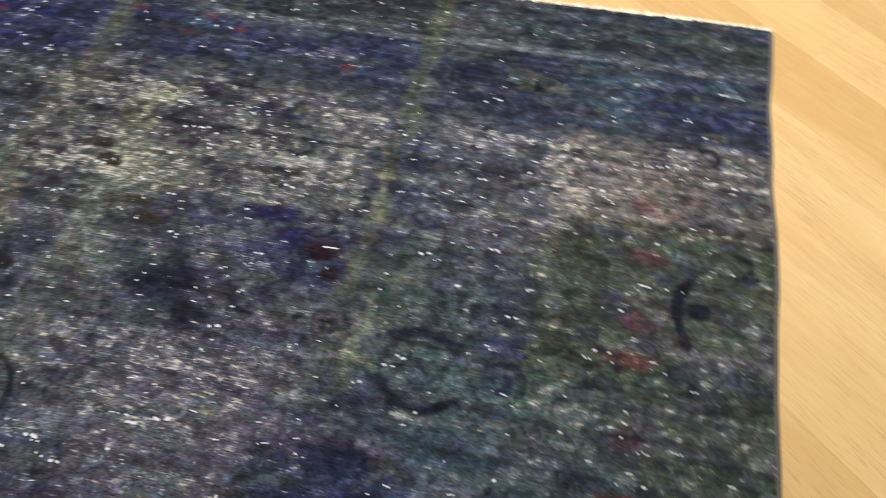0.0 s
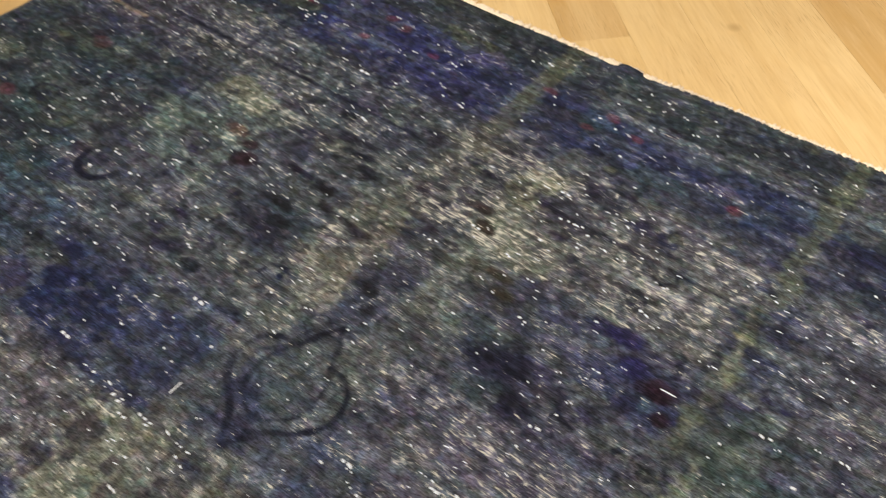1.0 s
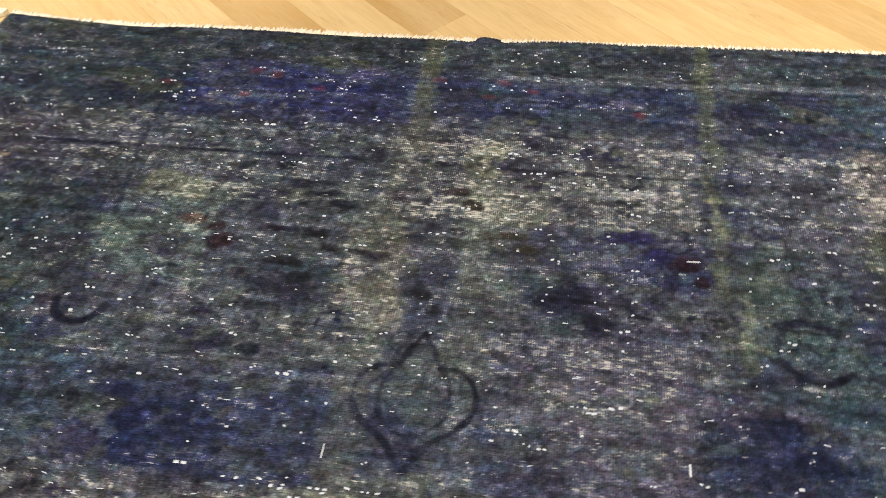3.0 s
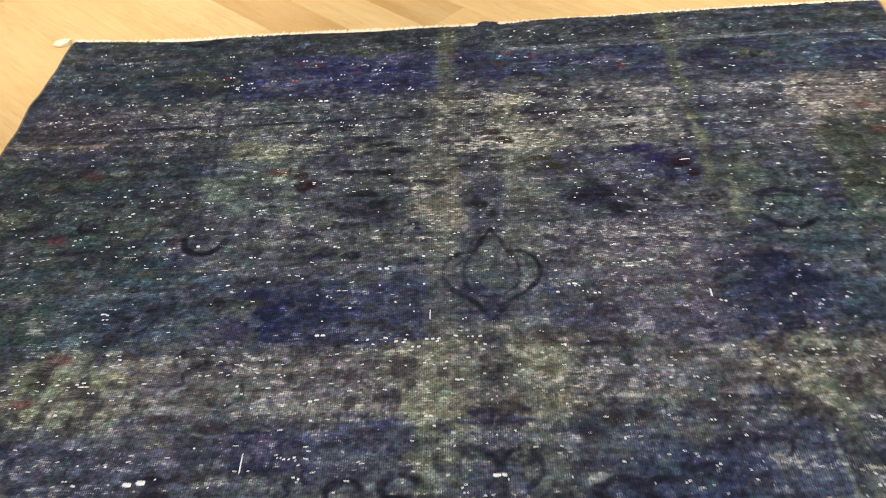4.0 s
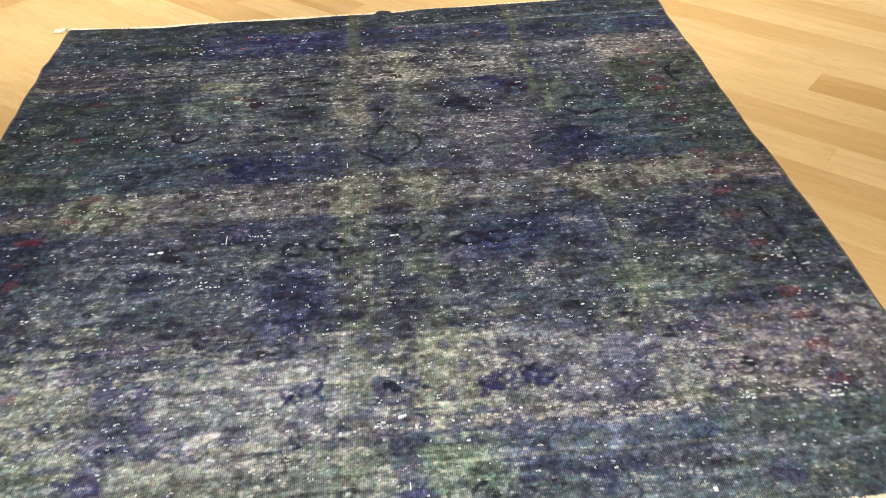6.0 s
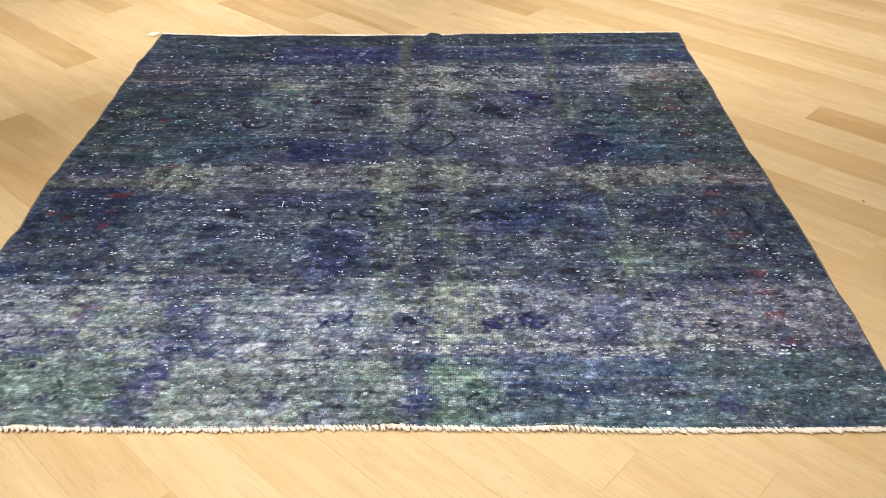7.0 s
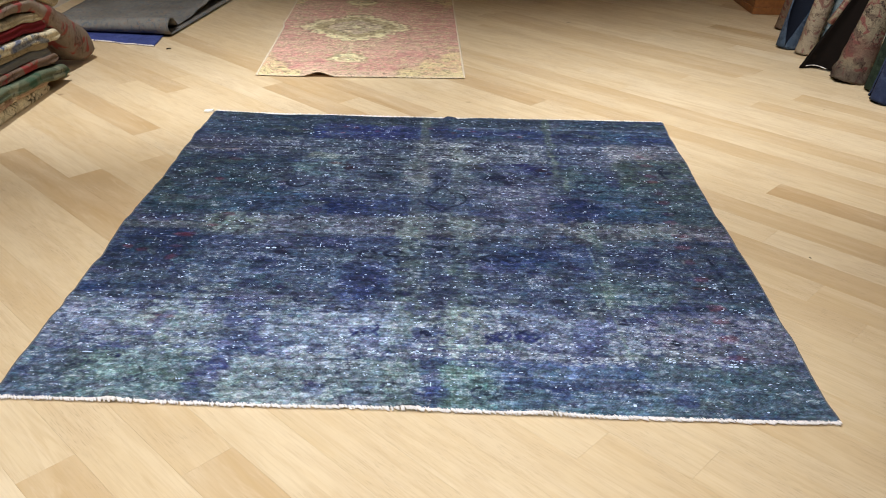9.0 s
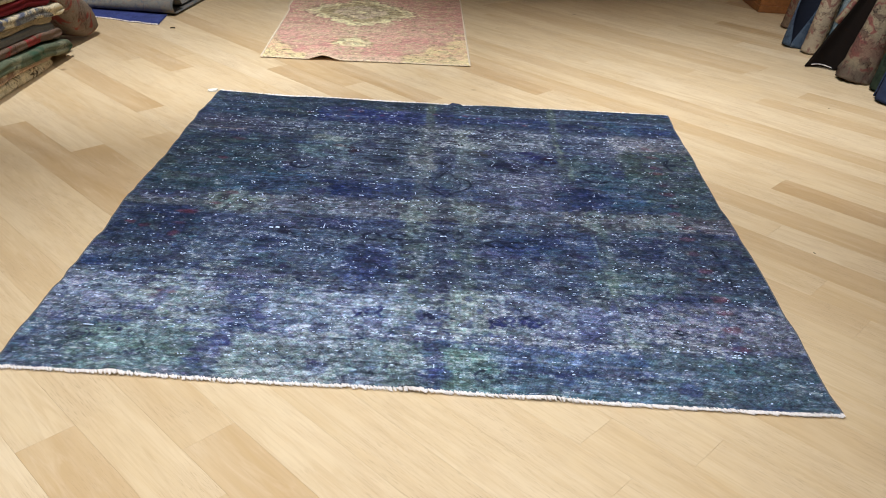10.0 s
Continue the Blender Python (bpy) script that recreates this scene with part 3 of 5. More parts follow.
# near border
d.patch(-0.1, 0.2, -0.1, 0.22, (72, 82, 92), 0.85, wear=0.12)
d.patch(0.18, 0.5, -0.1, 0.24, (100, 116, 110), 0.85, 0.05, 0.16)
d.patch(0.57, 0.9, -0.1, 0.22, (122, 132, 130), 0.9, wear=0.22)
d.patch(0.86, 1.12, -0.1, 0.2, (98, 110, 112), 0.9, wear=0.2)
d.patch(1.16, 1.34, -0.1, 0.2, (92, 112, 108), 0.9, wear=0.18)
d.patch(1.3, 1.75, 0.1, 0.22, (74, 88, 116), 0.7, wear=0.15)
d.patch(1.3, 1.75, -0.1, 0.1, (74, 92, 102), 0.9, wear=0.14)
d.patch(1.72, 2.3, -0.1, 0.24, (68, 82, 88), 0.85, wear=0.12)
d.patch(0.5, 1.62, 1.3, 1.88, (92, 98, 104), 0.3, 0.06, 0.14)
d.patch(0.3, 1.9, 0.5, 0.95, (84, 94, 106), 0.28, 0.05, 0.15)
d.wander(((40, 50, 82), (76, 86, 96), (84, 92, 88), (60, 66, 92)), 0.2, 260)
for cx, cy, rx, ry, dye in ((1.37, 1.47, 0.1, 0.05, (34, 38, 66)), (0.9, 1.46, 0.09, 0.05, (38, 42, 64)), (1.55, 1.55, 0.12, 0.05, (34, 38, 78)), (0.66, 1.52, 0.05, 0.03, (44, 38, 52)), (1.28, 1.78, 0.06, 0.04, (44, 48, 66)), (0.8, 1.78, 0.07, 0.04, (40, 44, 70)), (1.05, 1.5, 0.04, 0.06, (42, 46, 60)), (1.7, 1.2, 0.09, 0.07, (30, 36, 72)), (0.78, 1.16, 0.13, 0.06, (28, 36, 76))):
    d.blot(cx, cy, rx, ry, dye, 0.6)
for cx, cy, rx, ry, dye in ((0.45, 1.17, 0.1, 0.05, (36, 46, 68)), (1.45, 0.8, 0.14, 0.08, (32, 42, 76)), (0.75, 0.88, 0.12, 0.05, (34, 40, 74)), (0.15, 0.85, 0.14, 0.1, (28, 36, 60)), (0.92, 0.62, 0.07, 0.12, (36, 42, 78)), (0.57, 0.72, 0.07, 0.04, (34, 40, 68)), (1.83, 0.8, 0.08, 0.08, (36, 42, 70)), (1.6, 0.36, 0.06, 0.1, (74, 80, 108)), (0.54, 0.25, 0.02, 0.04, (88, 96, 120))):
    d.blot(cx, cy, rx, ry, dye, 0.6)
# the small knotted shapes of the old pattern, broken by wear
FADED = ((40, 48, 84), (52, 76, 88), (84, 90, 100), (64, 60, 78), (82, 90, 84), (44, 44, 62))
quiet = 1 - 0.75 * np.exp(-(((d.x - 1.146) / 0.13) ** 2 + ((d.y - 1.27) / 0.14) ** 2))
d.cells(12, 22, ((86, 92, 66), (92, 84, 112), (58, 86, 90), (36, 42, 84), (78, 74, 96), (70, 84, 78)), 0.1, 0.2, 595, quiet, 0.3)
d.cells(34, 48, FADED, 0.17, 0.3, 601, quiet, 0.4)
d.cells(78, 104, FADED, 0.1, 0.1, 611, quiet, 0.3)
# yellow-green warp stripes and the fold down the middle
for x0, x1, y0, y1, colour, amount in ((1.03, 1.07, 1.86, 2.3, (88, 94, 78), 0.5), (1.015, 1.08, 0.9, 1.86, (104, 110, 100), 0.22), (1.607, 1.64, 1.72, 2.3, (84, 92, 76), 0.45), (1.612, 1.636, 1.5, 1.74, (108, 116, 102), 0.45), (1.642, 1.664, 1.36, 1.52, (104, 114, 100), 0.4), (1.68, 1.72, 0.5, 1.1, (90, 104, 96), 0.4), (1.01, 1.09, 0.0, 0.95, (92, 106, 84), 0.18), (1.18, 1.25, 0.0, 0.95, (90, 104, 84), 0.14), (1.18, 1.25, 0.95, 1.9, (92, 100, 96), 0.16), (1.105, 1.165, 1.36, 2.2, (44, 46, 70), 0.5), (1.115, 1.16, 0.0, 0.5, (50, 54, 80), 0.2), (1.115, 1.16, 0.5, 1.1, (36, 38, 62), 0.42)):
    d.patch(x0, x1, y0, y1, colour, amount * 0.95, 0.009, 0.04)
def rounded(points):
    """Points of a smooth curve through the given ones."""
    p = np.array(points, float)
    p = np.concatenate([[2 * p[0] - p[1]], p, [2 * p[-1] - p[-2]]])
    out = []
    for a, b, e, f in zip(p[:-3], p[1:-2], p[2:-1], p[3:]):
        for t in (0.0, 0.33, 0.67):
            out.append(0.5 * (2 * b + (e - a) * t + (2 * a - 5 * b + 4 * e - f) * t * t + (3 * b - a - 3 * e + f) * t**3))
    return out + [p[-2]]


# drawing: the lobed medallion, rings, cups, hooks and scrolls
for side in (-1, 1):
    lobe = rounded(((0, 0.11), (0.02, 0.084), (0.03, 0.056), (0.034, 0.05), (0.06, 0.048), (0.084, 0.03), (0.094, 0.0), (0.088, -0.03), (0.068, -0.055), (0.04, -0.074), (0.018, -0.1), (0.002, -0.128)))
    heart = rounded(((0.031, 0.055), (0.05, 0.02), (0.053, -0.018), (0.04, -0.05), (0.014, -0.068), (0.0, -0.074)))
    d.line([(1.146 + side * a, 1.266 + b) for a, b in lobe], 0.0058, (24, 28, 44), 0.95)
    d.line([(1.146 + side * a, 1.266 + b) for a, b in heart], 0.0052, (24, 28, 44), 0.65)
    d.arc(1.146 + side * 0.035, 0.84, 0.03, 0.035, -60, 200, 0.006, amount=0.81)
    d.arc(1.146 + side * 0.075, 0.855, 0.03, 0.022, 0, 220, 0.006, amount=0.68)
d.blot(1.146, 1.16, 0.025, 0.035, (34, 38, 62), 0.6)
d.blot(1.146, 1.09, 0.03, 0.03, (40, 46, 66), 0.5)
d.blot(1.146, 1.26, 0.05, 0.05, (62, 74, 78), 0.5)
d.line([(2.072, 0.83), (2.081, 0.76), (2.086, 0.7)], 0.006, BLACK, 0.9)
d.line([(2.084, 0.68), (2.079, 0.62), (2.084, 0.57)], 0.006, BLACK, 0.9)
for cx, cy in ((0.9, 0.8), (0.985, 0.81), (1.33, 0.795), (1.4, 0.795)):
    d.arc(cx, cy, 0.03, 0.022, 30, 300, 0.008, amount=1.01)
    d.blot(cx + 0.028, cy + 0.004, 0.018, 0.014, BLACK, 0.6)
d.arc(1.152, 0.605, 0.03, 0.04, 0, 360, 0.006, amount=0.88)
d.blot(1.15, 0.49, 0.03, 0.025, (36, 38, 58), 0.75)
for cx, cy, flip in ((0.915, 0.335, -1), (0.955, 0.35, 1), (1.315, 0.325, -1), (1.345, 0.335, 1), (1.40, 0.345, -1), (1.43, 0.33, 1)):
    steps = np.radians(np.linspace(0, 330, 20))
    a, b = 0.026 * np.cos(steps), 0.011 * np.sin(steps)
    d.line(np.stack([cx + 0.8 * a - 0.6 * flip * b, cy + 0.6 * flip * a + 0.8 * b], 1), 0.006, (38, 42, 74), 1.0)
    d.line([(cx, cy), (cx + 0.02 * flip, cy - 0.03)], 0.006, (38, 42, 74), 0.9)
d.line([(1.09, 0.33), (1.11, 0.345), (1.125, 0.33)], 0.011, amount=1.08)
for k in range(5):
    d.arc(0.36 + 0.34 * k, 0.075 + 0.02 * (k % 2), 0.035, 0.03, 40, 330, 0.008, amount=0.54)
    d.blot(0.5 + 0.33 * k, 0.07, 0.035, 0.03, (44, 50, 84), 0.55)
d.blot(0.75, 1.54, 0.035, 0.022, (44, 34, 46), 0.8)
d.blot(0.675, 1.59, 0.035, 0.016, (96, 74, 66), 0.6)
d.blot(1.36, 1.47, 0.06, 0.03, (34, 36, 58), 0.75)
d.blot(1.575, 1.565, 0.03, 0.018, (48, 34, 46), 0.75)
d.blot(1.28, 1.56, 0.06, 0.025, (58, 62, 60), 0.6)
d.blot(0.9, 1.45, 0.04, 0.03, (38, 40, 58), 0.6)
d.blot(0.82, 1.62, 0.03, 0.03, (36, 40, 66), 0.6)
for n in range(17):
    d.blot(2.016 + rng.normal(0, 0.008), 0.26 + 0.093 * n + rng.normal(0, 0.012), 0.022 + 0.014 * rng.random(), 0.013 + 0.009 * rng.random(), RED, 0.3 + 0.25 * rng.random())
for n in range(12):
    d.blot(0.06 + 0.3 * rng.random(), 0.1 + 1.9 * rng.random(), 0.02 + 0.015 * rng.random(), 0.012 + 0.008 * rng.random(), RED, 0.3 + 0.25 * rng.random())
for n in range(10):
    d.blot(0.4 + 1.3 * rng.random(), 1.95 + 0.1 * rng.random(), 0.016, 0.01, RED, 0.5)
# blurred dark motifs of the field, in blocks of knots
motif_rng = random.Random(77)
for n in range(64):
    mx, my = motif_rng.uniform(0.5, 1.7), motif_rng.choice((motif_rng.uniform(1.28, 1.9), motif_rng.uniform(0.5, 0.95)))
    if math.hypot(mx - 1.146, my - 1.26) < 0.17:
        continue
    for k in range(motif_rng.choice((2, 3, 4))):
        d.blot(mx + motif_rng.uniform(-0.035, 0.035), my + motif_rng.uniform(-0.016, 0.016), motif_rng.uniform(0.014, 0.032), motif_rng.uniform(0.008, 0.015), motif_rng.choice(((30, 32, 52), (34, 30, 42), (28, 36, 50), (36, 34, 64))), motif_rng.uniform(0.35, 0.7))
# threads that stand out: dark and pale warps, dark wefts
for points, wide, tint, amount in ((((0.5, 2.06), (0.505, 1.8), (0.53, 1.6), (0.535, 1.36)), 0.007, (24, 30, 54), 0.55), (((1.66, 1.1), (1.672, 0.8), (1.684, 0.5), (1.705, 0.24)), 0.005, (104, 114, 102), 0.4), (((1.98, 0.82), (2.0, 0.66)), 0.004, (110, 114, 112), 0.4),
                                   (((0.28, 1.777), (0.6, 1.775), (0.96, 1.779)), 0.005, (26, 30, 50), 0.8), (((1.12, 1.776), (1.4, 1.774), (1.63, 1.776)), 0.005, (28, 32, 50), 0.7), (((0.0, 1.72), (0.25, 1.722)), 0.005, (130, 122, 112), 0.5), (((0.7, 0.505), (1.1, 0.503)), 0.004, (140, 142, 144), 0.22), (((1.2, 0.145), (1.75, 0.148)), 0.004, (140, 144, 138), 0.25)):
    d.line(points, wide, tint, amount)
d.rosettes(0.3, 2.1, 0.92, 1.1, 38, (52, 52, 62), 0.75, 301)
d.rosettes(0.2, 2.1, 0.2, 0.5, 34, (62, 66, 92), 0.6, 302)
d.rosettes(0.0, 2.2, 0.5, 0.92, 32, (40, 44, 66), 0.5, 303)
d.rosettes(0.0, 2.2, 1.3, 1.9, 30, (44, 46, 62), 0.45, 304)
d.vines(17, 0.45, (30, 34, 54), 310)
d.vines(36, 0.6, (26, 30, 50), 330)
d.arc(1.745, 1.41, 0.052, 0.05, 20, 290, 0.006, amount=0.8)
d.line([(1.7, 1.455), (1.74, 1.465), (1.79, 1.45)], 0.008, amount=1.2)
d.line([(1.72, 1.355), (1.76, 1.35), (1.8, 1.375)], 0.008, amount=1.2)
d.arc(0.555, 1.385, 0.045, 0.045, 185, 350, 0.009, amount=1.3)
d.line([(2.085, 1.625), (2.07, 1.6), (2.068, 1.57), (2.072, 1.54), (2.085, 1.515)], 0.008, BLACK, 1.3)
d.blot(2.095, 1.572, 0.02, 0.02, BLACK, 1.1)
for x0, x1, y0, y1, dye, amount in ((0.56, 0.68, 1.64, 1.71, (108, 116, 110), 0.5), (0.5, 0.6, 1.49, 1.58, (84, 100, 100), 0.3), (1.03, 1.085, 1.4, 1.5, (106, 110, 108), 0.35), (1.165, 1.235, 1.75, 1.85, (116, 122, 112), 0.5), (1.18, 1.33, 1.63, 1.73, (96, 104, 100), 0.45), (1.61, 1.73, 1.48, 1.58, (82, 96, 96), 0.28), (1.36, 1.56, 1.2, 1.4, (94, 96, 110), 0.18), (0.94, 1.03, 1.64, 1.72, (92, 102, 108), 0.4)):
    d.patch(x0, x1, y0, y1, dye, amount, 0.012, 0.1)
for cx, cy, rx, ry, dye in ((0.735, 1.555, 0.04, 0.024, (38, 28, 36)), (0.93, 1.56, 0.034, 0.02, (28, 28, 38)), (0.88, 1.487, 0.05, 0.022, (28, 32, 40)), (1.385, 1.453, 0.07, 0.034, (26, 28, 44)), (1.265, 1.588, 0.055, 0.024, (48, 48, 44)), (1.49, 1.6, 0.06, 0.03, (34, 34, 74)), (0.93, 1.665, 0.045, 0.018, (26, 30, 46)), (1.17, 1.686, 0.034, 0.02, (44, 38, 40)), (1.13, 1.44, 0.03, 0.026, (32, 34, 44)), (0.7, 1.2, 0.05, 0.036, (26, 32, 62)), (1.575, 1.545, 0.034, 0.02, (36, 26, 40)), (1.7, 1.24, 0.06, 0.04, (26, 34, 60))):
    for k in range(5):
        d.blot(cx + rx * 0.7 * math.sin(2.4 * k), cy + ry * 0.7 * math.cos(3.1 * k), rx * 0.55, ry * 0.6, dye, 0.62)
flower_rng = random.Random(41)
for n in range(120):
    fx, fy = flower_rng.uniform(0.02, 1.08), flower_rng.uniform(0.02, 2.1)
    if math.hypot(fx - 1.0, fy - 1.27) < 0.16:
        continue
    for side in (-1, 1):
        if flower_rng.random() < 0.8:
            d.flower(1.146 + side * fx, fy + flower_rng.uniform(-0.01, 0.01), flower_rng.uniform(0.012, 0.022), flower_rng, flower_rng.uniform(0.55, 1.1))
for n in range(40):
    d.blot(flower_rng.uniform(0, 2.2), flower_rng.uniform(0.1, 2.0), flower_rng.uniform(0.008, 0.02), flower_rng.uniform(0.006, 0.012), flower_rng.choice(((92, 98, 84), (104, 108, 112), (84, 92, 104))), 0.35)
for cx, cy in ((0.9, 0.8), (0.985, 0.81), (1.317, 0.795), (1.392, 0.795)):
    d.arc(cx, cy, 0.028, 0.02, 30, 300, 0.007, (24, 28, 44), amount=0.7)
for cx, cy, flip in ((0.915, 0.335, -1), (0.955, 0.35, 1), (1.315, 0.325, -1), (1.345, 0.335, 1), (1.40, 0.345, -1), (1.43, 0.33, 1)):
    d.line([(cx - 0.02 * flip, cy + 0.018), (cx + 0.012, cy + 0.022), (cx + 0.02 * flip, cy), (cx - 0.006, cy - 0.024)], 0.006, (34, 38, 66), 0.8)
d.streaks(0.6, 340)
d.knots(62, 92, 0.09, 350)
d.knots(120, 170, 0.14, 353)
d.deepen(0.16, 0.08)
d.vivid(1.16)
# light falloff put into the dye: brighter and barer near end, darker far part
near_lift = 1 - smooth(0.4, 0.58, d.wy)
d.c *= (1 + 0.28 * near_lift)[..., None] * (1 - 0.12 * smooth(1.15, 1.7, d.y))[..., None]
d.w += 0.09 * near_lift

# the sheet lies nearly flat: a soft ridge along the old fold, low waves at the ends, wandering selvedges
u, v = np.meshgrid(np.linspace(0, 1, N), np.linspace(0, 1, N))
px, py = u * RUG, v * RUG
left = 0.008 + 0.007 * (value_noise(px * 0, py, 1, 9, 21) - 0.5) + 0.006 * (value_noise(px * 0, py, 1, 19, 22) - 0.5)
for at, wide, out in ((2.15, 0.2, 0.008), (1.38, 0.09, 0.009), (1.0, 0.16, -0.009), (0.73, 0.08, 0.006), (0.05, 0.1, 0.005)):
    left += out * np.exp(-(((py - at) / wide) ** 2))
right = -0.008 - 0.008 * (1 - smooth(0.0, 0.4, py)) + 0.008 * smooth(2.0, 2.2, py) + 0.006 * (value_noise(px * 0, py, 1, 11, 23) - 0.5)
for at, wide, out in ((1.72, 0.09, 0.004), (1.2, 0.14, -0.003), (0.8, 0.16, 0.004), (0.45, 0.08, -0.003)):
    right += out * np.exp(-(((py - at) / wide) ** 2))
near = 0.02 * (value_noise(px, py * 0, 3, 1, 24) - 0.5) - 0.010
far = 0.008 * (value_noise(px, py * 0, 3, 1, 25) - 0.5) - 0.004 - 0.019 * smooth(0.0, 0.2, px) * (1 - smooth(1.1, 2.15, px))
gx = px + left * (1 - u) ** 3 + right * u**3
gy = py + near * (1 - v) ** 6 + far * v**6
ridge = np.exp(-(((px - 1.15) / 0.018) ** 2))
gz = 0.0055 + 0.003 * ridge + 0.002 * (layered(px, py, 3, 3, 26) - 0.5)
gz += 0.0075 * np.exp(-(((px - 1.165) / 0.028) ** 4)) * smooth(2.05, 2.2, py)
gz += (1 - smooth(0.0, 0.09, py)) * (0.010 * np.exp(-(((px - 0.31) / 0.03) ** 2)) + 0.012 * np.exp(-(((px - 1.08) / 0.03) ** 2)) + 0.010 * np.exp(-(((px - 1.44) / 0.06) ** 2)) + 0.005 * value_noise(px, py * 0, 7, 1, 27))
gz += 0.005 * smooth(2.1, 2.2, py) * value_noise(px, py * 0, 6, 1, 28)
gz += 0.004 * (1 - smooth(0.0, 0.05, px)) * value_noise(px * 0, py, 1, 9, 29)
place = np.stack([gx, gy, gz], -1)
rug_mesh = sheet_mesh("rug_face", place, N, N, BLUE_PILE, 0.005)
d.onto(rug_mesh, (0.97, 1.02, 1.1))
rug = tagged(new("overdyed_rug"), "worn blue overdyed vintage rug lying flat on oak floor", "rug")
part("rug_face", rug_mesh, rug)


def ground_at(x, y):
    """A point of the rug's top at its own metres."""
    i, j = min(N - 1, max(0, int(round(x / RUG * (N - 1))))), min(N - 1, max(0, int(round(y / RUG * (N - 1)))))
    return Vector(place[j, i])


def tuft(verts, faces, root, tip, thick):
    """One twisted tuft of fringe: a fat tapered spindle of five sides."""
    along = tip - root
    side = along.cross(Vector((0, 0, 1))).normalized()
    up = side.cross(along).normalized()
    start = len(verts)
    for t, r in ((0.0, 0.5), (0.25, 1.0), (0.6, 0.9), (0.9, 0.45)):
        for k in range(5):
            a = 2 * math.pi * k / 5 + t
            verts.append(root + along * t + thick * r * (math.cos(a) * side + 0.8 * math.sin(a) * up))
    verts.append(tip)
    for n in range(3):
        for k in range(5):
            a, b = start + n * 5 + k, start + n * 5 + (k + 1) % 5
            faces.append((a, b, b + 5, a + 5))
    for k in range(5):
        faces.append((start + 15 + k, start + 15 + (k + 1) % 5, start + 20))


def fringe(name, row, away, length, thick, pitch, slant, mat, parent, label, seed, hang=0.3):
    """Short knotted fringe along a row of points, joined as one mesh."""
    r = random.Random(seed)
    verts, faces = [], []
    gone = 0.0
    for p, q in zip(row[:-1], row[1:]):
        step = (q - p).length
        while gone < step:
            root = p + (q - p) * (gone / step) - away * 0.006
            lean = (q - p).normalized() * length * (slant + r.uniform(-0.35, 0.35))
            tip = root + away * length * r.uniform(0.75, 1.25) + lean
            tip.z = max(0.0045, 0.0045 + r.uniform(-0.001, 0.004) + hang * max(0, root.z - 0.012))
            root.z = max(0.005, root.z - 0.002)
            tuft(verts, faces, root, tip, thick * r.uniform(0.75, 1.25))
            gone += pitch * r.uniform(0.7, 1.3)
        gone -= step
    return tagged(part(name, mesh_of(name, verts, faces, mat), parent, label), kind="stuff")


near_row = [Vector(place[0, i]) for i in range(0, N, 6)]
far_row = [Vector(place[N - 1, i]) for i in range(0, N, 6)]
fringe("near_fringe", near_row, Vector((0, -1, 0)), 0.0155, 0.0033, 0.0034, 0.7, COTTON, rug, "short white knotted cotton fringe", 3)
fringe("far_fringe", far_row, Vector((0, 1, 0)), 0.0165, 0.0036, 0.0032, 0.2, COTTON, rug, "short white cotton fringe", 4, 0.85)
DARK_WOOL = plain("dark_blue_wool", srgb(98, 100, 106), 0.95, 300, 0.35)
for i in (0, N - 1):
    part("selvedge", tube_mesh("selvedge", [Vector(place[j, i]) - Vector((0, 0, 0.003)) for j in range(0, N, 5)], 0.0042, DARK_WOOL), rug, "overcast dark wool edge")

# bare cotton knots that show white through the pile
verts, faces = [], []
knot_rng = random.Random(12)


def knot(x, y, w, h, tall=0.0012):
    c = ground_at(x, y)
    start = len(verts)
    skew = knot_rng.uniform(-0.25, 0.25)
    for k in range(8):
        a = 2 * math.pi * k / 8
        dx, dy = math.copysign(abs(math.cos(a)) ** 0.4, math.cos(a)), math.copysign(abs(math.sin(a)) ** 0.4, math.sin(a))
        verts.append((c.x + w / 2 * dx, c.y + h / 2 * dy + skew * w / 2 * dx, c.z - 0.0004))
        verts.append((c.x + w / 2 * dx * 0.7, c.y + h / 2 * dy * 0.7 + skew * w / 2 * dx * 0.7, c.z + tall))
    for k in range(8):
        a, b = start + 2 * k, start + 2 * ((k + 1) % 8)
        faces.append((a, b, b + 1, a + 1))
    faces.append(tuple(start + 2 * k + 1 for k in range(8)))


def knot_group(x, y, size=1.0):
    for k in range(knot_rng.choice((1, 1, 1, 2))):
        knot(x + k * 0.0095 * size, y + knot_rng.uniform(-0.0015, 0.0015), 0.0066 * size * knot_rng.uniform(0.7, 1.3), 0.0037 * size * knot_rng.uniform(0.8, 1.2))


for x, y, s in ((0.55, 0.828, 2.4), (1.14, 0.825, 2.0), (1.15, 0.826, 1.6), (1.134, 0.257, 2.6), (0.524, 1.937, 1.3), (0.745, 1.863, 1.5), (1.7, 1.18, 1.4), (1.44, 1.276, 1.4), (1.29, 1.222, 1.4), (0.927, 1.282, 1.5), (1.014, 1.309, 1.5), (0.62, 1.392, 1.5), (1.983, 0.225, 1.8), (1.55, 0.53, 1.3), (0.545, 1.365, 1.6)):
    knot_group(x, y, s)
placed = 0
while placed < 1050:
    x, y = knot_rng.uniform(0.02, 2.18), knot_rng.uniform(0.03, 2.17)
    if value_noise(np.array([[x]]), np.array([[y]]), 7, 7, 61)[0, 0] < knot_rng.uniform(0.1, 0.75):
        continue
    knot_group(x, y, knot_rng.choice((0.5, 0.55, 0.6, 0.7, 0.8, 0.9, 1.1)))
    placed += 1
